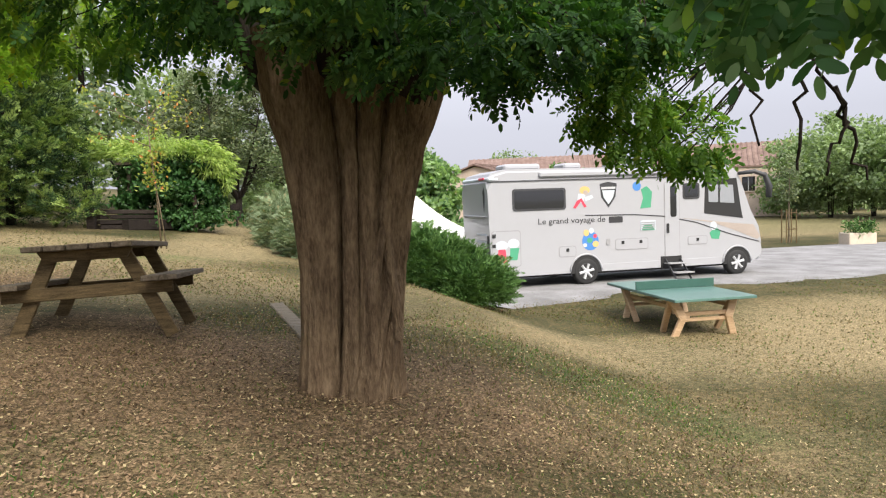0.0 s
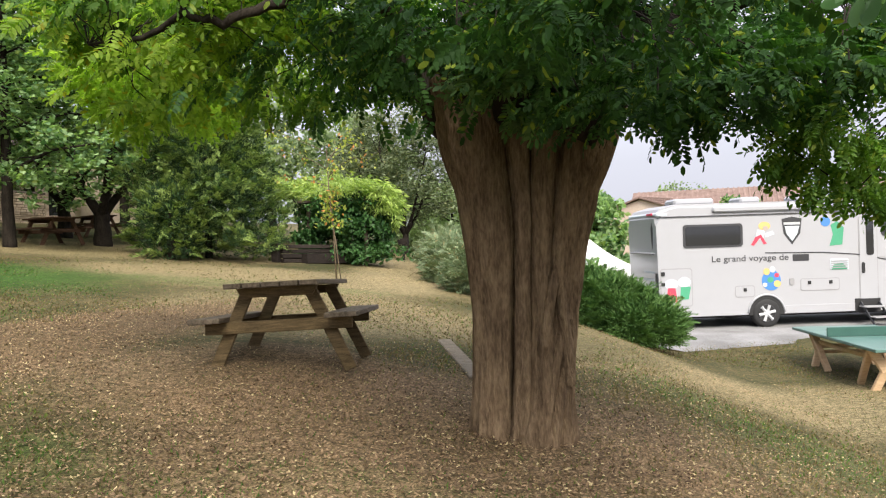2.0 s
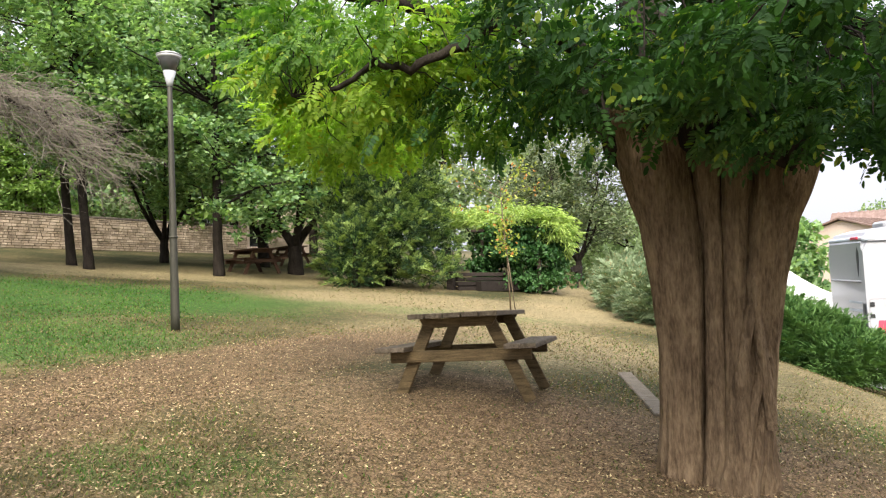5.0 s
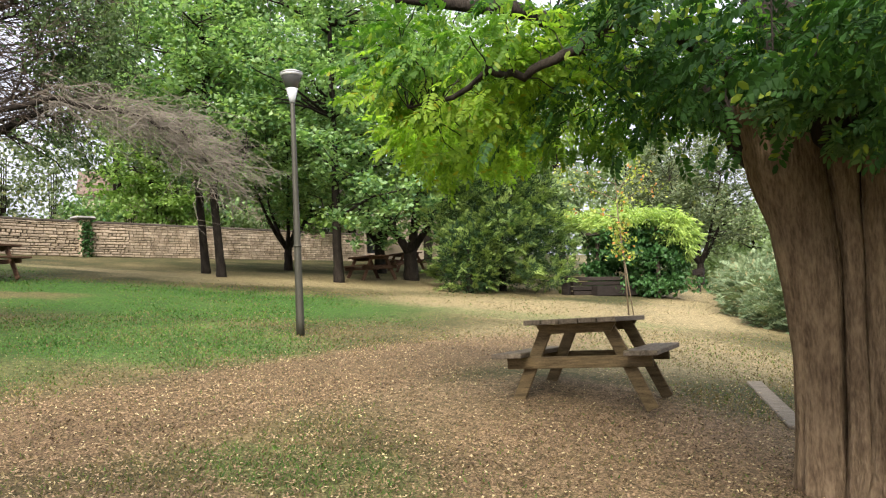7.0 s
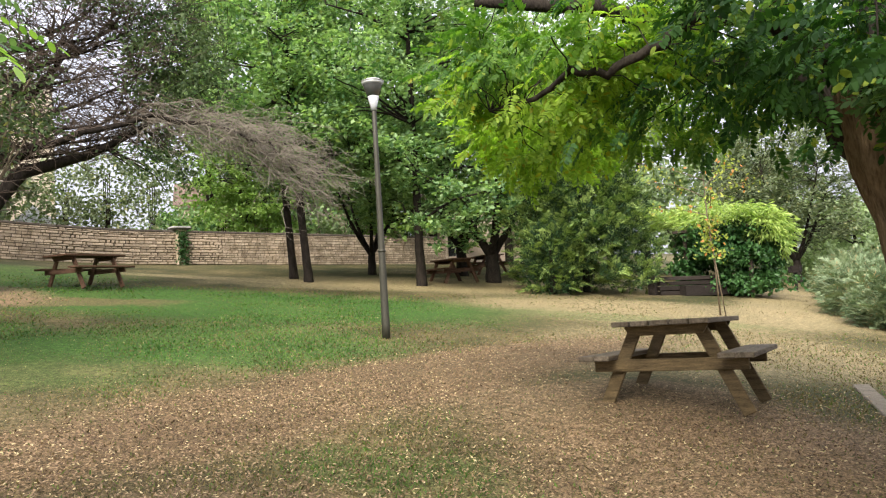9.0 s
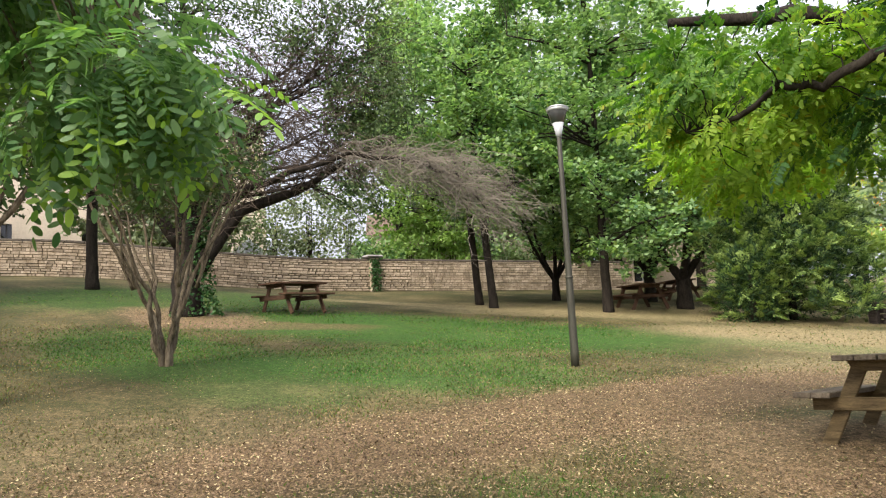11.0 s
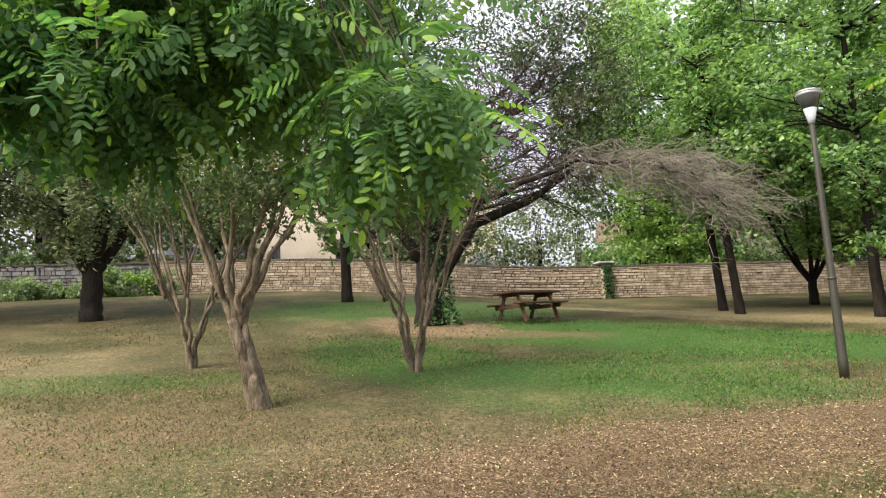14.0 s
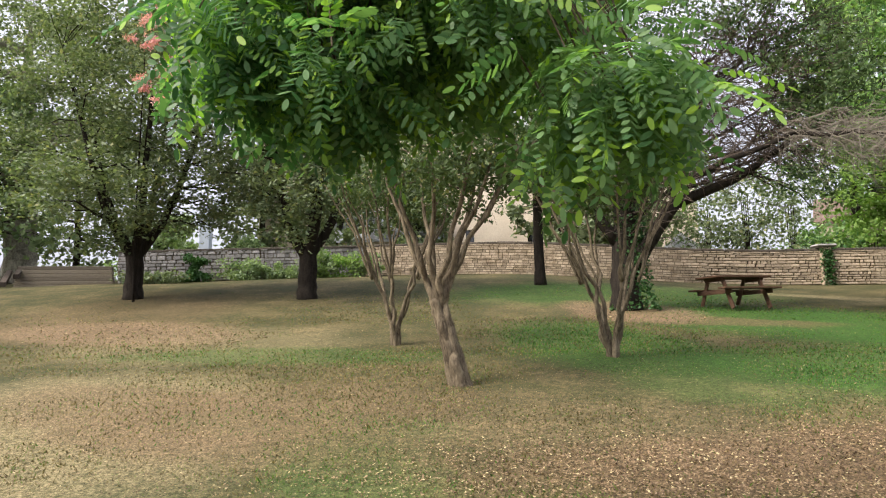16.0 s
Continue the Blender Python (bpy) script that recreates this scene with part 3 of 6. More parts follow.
tx, ty = -2.98, 6.22
picnic_table(Matrix.Translation((tx, ty, 0.475)) @ pose(0, 0, 0, 0, 0, 11) @ pose(0, 0, 0, -3, -1.5, 0), "weathered brown wooden picnic table with attached benches on dry grass", WOOD_OLD, WOOD_TOP, 1.5)
for px, py, rz, lab in ((-17.75, 6.72, 16, "dark brown picnic table beside the ivy-clad tree"), (-15.6, 17.45, 72, "brown picnic table in the shade of the trees"), (-18.0, 22.3, 60, "brown picnic table further off under the trees")):
    picnic_table(Matrix.Translation((px, py, gz(px, py) + 0.02)) @ pose(0, 0, 0, 0, 0, rz), lab, WOOD_RED, WOOD_RED)


# ---- table tennis ----
def ping_pong(place):
    t = thing("table_tennis_table", place, "outdoor table tennis table with green top on pale wooden legs", "table tennis table")
    L, W, H = 2.7, 1.44, 0.68
    part("tabletop", Mesh().box((0, 0, H - 0.025), (W, L, 0.05), bevel=0.008), TABLE_GREEN, t)
    part("net_board", Mesh().box((0, 0, H + 0.078), (W + 0.06, 0.03, 0.15), bevel=0.004), NET_GREEN, t, "dark green solid net board")
    for s in (-1, 1):
        y = s * 0.92
        for q in (-1, 1):
            leg = Mesh()
            leg.beam((q * 0.56, y - 0.02, H - 0.05), (q * 0.40, y + s * 0.1, 0.30), 0.06, 0.14, 0.01, (1, 0, 0))
            leg.beam((q * 0.40, y + s * 0.1, 0.34), (q * 0.54, y + s * 0.02, -0.04), 0.06, 0.12, 0.01, (1, 0, 0))
            part("leg", leg, WOOD_PALE, t)
            brace = Mesh().beam((q * 0.56, y - s * 0.02, H - 0.07), (q * 0.5, y - s * 0.42, 0.02), 0.07, 0.1, 0.01, (1, 0, 0))
            part("brace", brace, WOOD_PALE, t)
        part("cross_rail", Mesh().box((0, y + s * 0.06, 0.38), (0.9, 0.045, 0.07), bevel=0.008), WOOD_PALE, t)
        part("cross_rail", Mesh().box((0, y + s * 0.06, 0.28), (0.9, 0.045, 0.06), bevel=0.008), WOOD_PALE, t)
    for q in (-1, 1):
        part("side_rail", Mesh().box((q * 0.5, 0, H - 0.2), (0.045, 1.7, 0.07), bevel=0.008), WOOD_PALE, t)
    return t


PP = (4.1, 12.65)
ping_pong(Matrix.Translation((*PP, gz(*PP))) @ pose(0, 0, 0, 0, 0, 10))


# ---- motorhome ----
def motorhome(place):
    """x along the length from the back, y out of the side that is seen (towards minus y), z up."""
    t = thing("motorhome", place, "white integrated motorhome with printed decals parked on gravel", "motorhome")
    L, W, zb, zt = 7.9, 2.25, 0.3, 2.98
    prof = [(-0.14, zb), (7.35, zb + 0.02), (7.62, zb + 0.2), (7.70, 0.85), (7.62, 1.28), (7.36, 1.75), (7.1, 2.45), (6.95, 2.78), (6.7, zt - 0.02), (0.3, zt), (-0.08, 2.88), (-0.2, 2.66)]
    bm = bmesh.new()
    k = len(prof)
    lo = [bm.verts.new((x, 0, z)) for x, z in prof]
    hi = [bm.verts.new((x, W, z)) for x, z in prof]
    bm.faces.new(lo)
    bm.faces.new(hi[::-1])
    for i in range(k):
        bm.faces.new((lo[i], lo[(i + 1) % k], hi[(i + 1) % k], hi[i])[::-1])
    bmesh.ops.recalc_face_normals(bm, faces=bm.faces)
    bmesh.ops.bevel(bm, geom=[e for e in bm.edges if abs(e.verts[0].co.y - e.verts[1].co.y) < 1e-4 and min(v.co.z for v in e.verts) > 0.6], offset=0.09, segments=3, affect="EDGES")
    me = bpy.data.meshes.new("body")
    bm.to_mesh(me)
    bm.free()
    me.materials.append(WHITE)
    body = new("body", me)
    body.parent = t

    def on_side(name, outline, material, label="", out=0.006, deep=0.0, parent=t):
        outline = [(x if x > 4.6 else 4.6 - (4.6 - x) * 1.1, z + 0.1 * float(ss((z - 1.2) / 0.5))) for x, z in outline]
        return part(name, Mesh().slab(outline, -out, 0.004 + deep), material, parent, label)

    def panel(x0, z0, x1, z1, r=0.06):
        fr = on_side("hatch", rounded(x0, z0, x1, z1, r), OFFWHITE, "flush service hatch", 0.004)
        on_side("hatch_panel", rounded(x0 + 0.02, z0 + 0.02, x1 - 0.02, z1 - 0.02, r * 0.8), WHITE, "", 0.010, parent=fr)
        return fr

    def window(x0, z0, x1, z1, r=0.07):
        fr = on_side("window", rounded(x0, z0, x1, z1, r), DARK, "dark-framed acrylic window", 0.014)
        on_side("pane", rounded(x0 + 0.05, z0 + 0.05, x1 - 0.05, z1 - 0.05, r * 0.7), TINTED, "", 0.019, parent=fr)
        return fr

    window(0.82, 1.83, 2.12, 2.38)
    window(5.22, 1.98, 5.72, 2.4)
    # cab side window with two pale screens behind the glass
    cab = on_side("cab_window", [(5.86, 1.6), (7.05, 1.46), (6.98, 1.75), (6.86, 2.5), (5.9, 2.5)], BLACK, "black-framed cab window", 0.012)
    on_side("pane", [(5.99, 1.88), (6.28, 1.87), (6.28, 2.34), (5.99, 2.34)], CURTAIN, "", 0.018, parent=cab)
    on_side("pane", [(6.34, 1.86), (6.78, 1.83), (6.74, 2.32), (6.34, 2.34)], CURTAIN, "", 0.018, parent=cab)
    # entrance door
    door = on_side("door", rounded(4.66, 0.5, 5.12, 2.45, 0.05), OFFWHITE, "narrow entrance door", 0.006)
    on_side("door_panel", rounded(4.68, 0.53, 5.1, 2.43, 0.05), WHITE, "", 0.014, parent=door)
    on_side("door_window", rounded(4.84, 1.55, 5.02, 2.36, 0.05), TINTED, "", 0.022, parent=door)
    on_side("door_handle", rounded(4.72, 1.2, 4.79, 1.42, 0.03), BLACK, "", 0.035, parent=door)
    # entrance step
    step = thing("entrance_step", Matrix.Translation((4.85, -0.25, 0.1)), "", "")
    step.parent = t
    part("tread", Mesh().box((0, 0.05, 0.32), (0.5, 0.28, 0.03), bevel=0.008), OFFWHITE, step)
    part("tread", Mesh().box((0.05, -0.22, 0.1), (0.52, 0.28, 0.03), bevel=0.008), OFFWHITE, step)
    for q in (-0.2, 0.24):
        part("step_frame", Mesh().beam((q, 0.2, 0.42), (q, -0.3, -0.06), 0.03, 0.06), DARK, step)
    part("step_well", Mesh().box((0, 0.27, 0.33), (0.62, 0.08, 0.34), bevel=0.01), BLACK, step)
    # hatches and sockets
    panel(0.3, 0.55, 1.0, 1.42)
    for x0, x1, z0, z1 in ((1.92, 2.36, 0.72, 1.0), (3.35, 4.22, 0.82, 1.12), (5.35, 5.95, 0.86, 1.1)):
        panel(x0, z0, x1, z1)
        for q in ((x0 + x1) / 2,) if x1 - x0 < 0.7 else (x0 + 0.2, x1 - 0.2):
            on_side("latch", rounded(q - 0.035, z1 - 0.14, q + 0.035, z1 - 0.06, 0.01), BLACK, "black latch", 0.022)
    for z in (0.68, 1.05, 1.28):
        on_side("latch", rounded(0.32, z, 0.4, z + 0.08, 0.01), BLACK, "black latch", 0.024)
    grille = on_side("grille", rounded(4.02, 1.3, 4.42, 1.5, 0.02), GREYP, "fridge vent grille", 0.012)
    for z in (1.33, 1.37, 1.41, 1.45):
        on_side("slat", rounded(4.04, z, 4.4, z + 0.018, 0.006), OFFWHITE, "", 0.024, parent=grille)
    on_side("socket_cover", rounded(3.12, 0.98, 3.22, 1.14, 0.03), OFFWHITE, "", 0.02)
    # trims: roof rail, stripes, skirt
    part("awning_case", Mesh().box((3.3, -0.03, 2.82), (4.3, 0.1, 0.13), bevel=0.03), WHITE, t, "white awning case along the roof edge")
    part("roof_rail", Mesh().box((3.0, -0.012, 2.68), (6.2, 0.03, 0.02)), DARK, t)
    stripe = Mesh()
    pts = [(2.4, 1.76), (3.8, 1.73), (4.6, 1.66), (5.6, 1.46), (6.6, 1.12), (7.55, 0.86)]
    for (ax, az), (bx, bz) in zip(pts[:-1], pts[1:]):
        stripe.beam((ax, -0.006, az), (bx, -0.006, bz), 0.012, 0.022, 0)
    part("stripe", stripe, INK, t, "thin dark waist stripe")
    on_side("swoosh", [(5.15, 1.52), (6.0, 1.44), (6.8, 1.36), (7.38, 1.32), (7.6, 1.0), (7.5, 0.92), (6.9, 1.16), (6.1, 1.4)], BEIGE, "champagne paint band on the nose", 0.005)
    skirt = part("skirt", Mesh().box((4.6, 0.01, 0.4), (3.6, 0.03, 0.2), bevel=0.01), WHITE, t, "lower body skirt")
    part("bumper", Mesh().box((7.5, W / 2, 0.5), (0.36, W - 0.1, 0.3), bevel=0.08), WHITE, t)
    part("underframe", Mesh().box((3.6, W / 2, 0.31), (6.6, W - 0.5, 0.16), bevel=0.02), BLACK, t)
    # roof things
    for x, w in ((0.95, 1.0), (2.35, 0.5), (3.9, 0.75)):
        part("roof_vent", Mesh().box((x, W / 2 - 0.2, zt + 0.07), (w, 0.7, 0.16), bevel=0.05), WHITE, t)
    part("windscreen", Mesh().beam((7.40, W / 2, 1.72), (7.12, W / 2, 2.46), W - 0.3, 0.03, 0.01, (1, 0, 0)), WINDSCREEN, t)
    # mirror arm
    mir = part("mirror", Mesh().tube([(6.9, -0.02, 2.72), (7.3, -0.16, 2.76), (7.58, -0.22, 2.66), (7.7, -0.25, 2.35), (7.68, -0.25, 2.05)], [0.05, 0.06, 0.07, 0.085, 0.075], 10), DARK, t, "black drooping wing mirror", True)
    # back: lamps, cluster
    part("rear_lamp", Mesh().box((-0.172, 0.12, 1.05), (0.03, 0.12, 0.6), bevel=0.01), DARK, t)
    part("rear_spoiler", Mesh().box((-0.04, W / 2, 2.74), (0.3, W + 0.02, 0.12), bevel=0.04), GREYP, t)
    part("marker_lamp", Mesh().box((-0.2, 0.45, 2.76), (0.04, 0.4, 0.06), bevel=0.01), RED, t)
    part("rear_ledge", Mesh().box((-0.2, W / 2, 1.82), (0.08, W - 0.4, 0.05), bevel=0.02), OFFWHITE, t)
    for z in (1.18, 1.36):
        part("lettering_bar", Mesh().box((-0.172, 0.65, z), (0.006, 0.8, 0.05)), GREYP, t)
    part("badge", Mesh().slab([(0.28, 2.5), (0.36, 2.35), (0.32, 2.05), (0.28, 1.85), (0.24, 2.05), (0.2, 2.35)], -0.006, 0.002), INK, t, "", False, pose(-0.192, 0.6, 0.08, 0, 0, -90))
    # wheels and arches
    for wx in (2.40, 6.86):
        arch = Mesh()
        out = [(wx + 0.43 * math.cos(a), 0.33 + 0.43 * math.sin(a)) for a in np.linspace(-0.1, math.pi + 0.1, 15)]
        arch.slab(out, -0.008, 0.01)
        part("wheel_arch", arch, BLACK, t)
        lip = Mesh().tube([(wx + 0.44 * math.cos(a), -0.01, 0.33 + 0.44 * math.sin(a)) for a in np.linspace(0.05, math.pi - 0.05, 14)], [0.025] * 14, 6)
        part("arch_lip", lip, WHITE, t, "", True)
        for side in (0, 1):
            y = -0.02 if side == 0 else W - 0.2
            wheel = thing("wheel", Matrix.Translation((wx, y, 0.33)), "", "")
            wheel.parent = t
            part("tyre", Mesh().lathe([(0.21, 0.0), (0.3, -0.012), (0.335, 0.02), (0.345, 0.06), (0.345, 0.16), (0.33, 0.2), (0.21, 0.21)], (0, 0, 0), 28, "y"), BLACK, wheel, "", True)
            rim = part("rim", Mesh().lathe([(0.205, 0.004), (0.215, -0.008), (0.19, 0.002), (0.185, 0.04), (0.02, 0.05)], (0, 0, 0), 24, "y"), DARK, wheel, "", True)
            for q in range(6):
                a = q * math.pi / 3 + 0.2
                part("spoke", Mesh().tube([(0.0, 0.02, 0.0), (0.1 * math.cos(a), 0.004, 0.1 * math.sin(a)), (0.2 * math.cos(a), 0.0, 0.2 * math.sin(a))], [0.05, 0.034, 0.04], 6), ALLOY, rim)
    # writing and printed shapes
    fc = bpy.data.curves.new("lettering", "FONT")
    fc.body, fc.size, fc.extrude = "Le grand voyage de", 0.205, 0.002
    tmp = new("lettering", fc)
    bpy.context.view_layer.update()
    me = bpy.data.meshes.new_from_object(tmp.evaluated_get(bpy.context.evaluated_depsgraph_get()))
    width = max(v.co.x for v in me.vertices)
    bpy.data.objects.remove(tmp)
    me.materials.clear()
    me.materials.append(INK)
    txt = new("lettering", me)
    txt.parent = t
    txt["label"] = "dark serif lettering along the side"
    txt.matrix_basis = Matrix.Translation((1.1, -0.007, 1.58)) @ pose(0, 0, 0, 90, 0, 0) @ Matrix.Diagonal((1.86 / width, 1, 1, 1))
    on_side("lettering_bar", rounded(3.2, 1.48, 3.56, 1.61, 0.02), INK, "dark printed word bar", 0.005)

    def disc(name, cx, cz, rx, rz, material, out):
        return on_side(name, [(cx + rx * math.cos(a), cz + rz * math.sin(a)) for a in np.linspace(0, 2 * math.pi, 18)[:-1]], material, "", out)

    # printed patches on the hatch, the flank and the door
    on_side("decal", [(0.42, 0.68), (0.85 * 0.78, 0.66), (0.62, 1.0), (0.46, 1.0)], RED, "red printed shape", 0.016)
    disc("decal", 0.54, 1.09, 0.15, 0.12, GREYP, 0.014)
    on_side("decal", [(0.72, 0.72), (0.9, 0.72), (0.96, 1.02), (0.74, 1.02)], GREEN, "green printed shape", 0.016)
    disc("decal", 0.82, 1.13, 0.14, 0.12, GREYP, 0.014)
    disc("decal", 2.6, 2.3, 0.13, 0.1, YELLOW, 0.006)
    disc("decal", 2.62, 2.24, 0.06, 0.06, BEIGE, 0.008)
    on_side("decal", [(2.62, 2.02), (2.82, 2.1), (2.78, 2.18), (2.6, 2.12)], GREYP, "", 0.006)
    on_side("decal", [(2.4, 1.98), (2.56, 1.98), (2.62, 2.2), (2.44, 2.22)], GREYP, "", 0.005)
    on_side("decal", [(2.3, 1.86), (2.36, 1.84), (2.5, 2.02), (2.58, 1.86), (2.64, 1.88), (2.52, 2.1), (2.4, 2.04)], RED, "", 0.007)
    shield = on_side("emblem", [(2.98, 2.45), (3.2, 2.5), (3.42, 2.45), (3.38, 2.1), (3.2, 1.84), (3.02, 2.1)], DARK, "dark shield emblem", 0.008)
    on_side("emblem_field", [(3.04, 2.28), (3.36, 2.28), (3.32, 2.1), (3.2, 1.92), (3.08, 2.1)], GREYP, "", 0.011, parent=shield)
    on_side("emblem_field", [(3.02, 2.31), (3.38, 2.31), (3.38, 2.37), (3.02, 2.37)], ALLOY, "", 0.012, parent=shield)
    on_side("decal", [(4.02, 1.78), (4.3, 1.8), (4.34, 2.2), (4.2, 2.36), (4.05, 2.28), (4.1, 2.05)], GREEN, "green printed shape", 0.006)
    disc("decal", 3.94, 2.36, 0.11, 0.12, BLUE, 0.006)
    disc("decal", 2.72, 1.1, 0.21, 0.24, BLUE, 0.006)
    for cx, cz, rr, mm in ((2.62, 1.3, 0.07, YELLOW), (2.85, 1.02, 0.08, YELLOW), (2.75, 1.34, 0.06, GREYP), (2.58, 1.0, 0.05, GREYP), (2.7, 1.12, 0.07, GREEN), (2.84, 1.22, 0.05, RED)):
        disc("decal", cx, cz, rr, rr, mm, 0.009)
    on_side("decal", [(6.08, 1.0), (6.3, 0.98), (6.36, 1.2), (6.2, 1.3), (6.02, 1.16)], GREEN, "", 0.007)
    disc("decal", 6.14, 1.32, 0.1, 0.1, GREYP, 0.008)
    on_side("decal", [(4.05, 1.3), (4.4, 1.3), (4.3, 1.42), (4.1, 1.4)], GREEN, "", 0.013)
    return t


van_dir = math.atan2(0.25, 0.968)
vx, vy = 3.61 - 2.40 * math.cos(van_dir), 18.13 - 2.40 * math.sin(van_dir)
motorhome(Matrix.Translation((vx, vy, -0.73)) @ Matrix.Rotation(van_dir, 4, "Z"))


# ---- street lamp ----
def street_lamp(x, y):
    t = thing("street_lamp", Matrix.Translation((x, y, gz(x, y) - 0.03)), "dark tapered metal lamp post with a glazed cone head", "street lamp")
    part("pole", Mesh().lathe([(0.062, 0), (0.062, 0.25), (0.05, 1.5), (0.042, 2.4), (0.035, 3.52), (0.03, 3.54)], (0, 0, 0), 16), GREY_METAL, t, "", True)
    part("collar", Mesh().lathe([(0.06, 1.33), (0.06, 1.36)], (0, 0, 0), 16), GREY_METAL, t, "", True)
    part("glass_cone", Mesh().lathe([(0.042, 3.5), (0.05, 3.56), (0.09, 3.72)], (0, 0, 0), 20), LAMP_WHITE, t, "frosted white lower cone", True)
    part("smoked_cone", Mesh().lathe([(0.0905, 3.722), (0.155, 3.9), (0.156, 3.91)], (0, 0, 0), 20), SMOKED, t, "smoked glass upper cone", True)
    part("head_ring", Mesh().lathe([(0.15, 3.9), (0.166, 3.91), (0.17, 3.94), (0.15, 3.95)], (0, 0, 0), 20), LAMP_GREY, t, "grey head ring", True)
    part("cap", Mesh().lathe([(0.176, 3.945), (0.178, 3.955), (0.12, 3.985), (0.02, 3.99)], (0, 0, 0), 20), LAMP_GREY, t, "", True)


street_lamp(-8.05, 7.26)

# ---- board in the grass ----
a, b = (-2.09, 8.66), (-1.3, 6.62)
edge = thing("edging_board", Matrix.Translation((0, 0, 0)), "grey weathered board lying flush in the grass", "wooden board")
part("board", Mesh().beam((a[0], a[1], gz(*a) - 0.005), (b[0], b[1], gz(*b) - 0.005), 0.17, 0.09, 0.01), SLEEPER_GREY, edge)


# ---- trees ----
def bent(a, b, k=6, sag=0.0, wig=0.12):
    """A crooked line from a to b."""
    a, b = np.array(a, float), np.array(b, float)
    t = np.linspace(0, 1, k)[:, None]
    L = np.linalg.norm(b - a)
    p = a + (b - a) * t
    w = rng.normal(size=(k, 3)) * wig * L / k
    w[0] = w[-1] = 0
    p = p + w
    p[:, 2] += sag * L * np.sin(t[:, 0] * math.pi)
    return p


def branch_out(mesh, root_pts, root_r, tips, thin=0.008, wig=0.16):
    """A branch from the nearest place of the limb to each tip."""
    R = np.array(root_pts)
    for q in tips:
        d = np.linalg.norm(R - q, axis=1) + np.maximum(0, R[:, 2] - q[2]) * 0.6
        i = int(np.argmin(d))
        pts = bent(R[i], q, 5, 0.06, wig)
        span = np.linalg.norm(R[i] - q)
        r0 = max(thin, min(root_r[i] * 0.55, 0.012 + 0.012 * span if thin > 0.005 else 0.003 + 0.0035 * span))
        mesh.tube(pts, np.linspace(r0, thin, 5), 5, False)


def tree(name, base, stems, blobs, bark, leaf_mat, label, category="tree", group="", leaf=(0.12, 0.09), up=0.5, spread=0.16, r_clump=40, extra=None, sides=9):
    """stems: (points relative to base, radii). blobs: (centre, radii, leaves)."""
    t = thing(name, Matrix.Translation(base), label, category, group)
    roots, rr = [], []
    for pts, radii in stems:
        pts = np.array(pts, float)
        tt = np.linspace(0, 1, len(pts))
        fine = np.linspace(0, 1, len(pts) * 3)
        P = np.stack([np.interp(fine, tt, pts[:, i]) for i in range(3)], 1)
        P[1:-1] += rng.normal(size=(len(P) - 2, 3)) * np.array([0.06, 0.06, 0.0]) * np.mean(radii)
        r = np.interp(fine, tt, radii)
        stem = part("limb" if roots else "trunk", Mesh().tube(P, r, sides, True, 0.035), bark, t, "", True)
        roots.extend(P[len(P) // 3:])
        rr.extend(r[len(P) // 3:])
    crown = Mesh()
    limbs = Mesh()
    for c, rad, n in blobs:
        p, tips = blob_points(c, rad, n, clumps=r_clump, spread=spread)
        leaf_quads(crown, p, leaf[0], leaf[1], up)
        branch_out(limbs, roots, rr, tips[:: 3])
    if limbs.count:
        tagged(part("branch_mass", limbs, bark, t, "", True), kind="stuff")
    part("crown", crown, leaf_mat, t)
    if extra:
        extra(t, roots, rr)
    return t


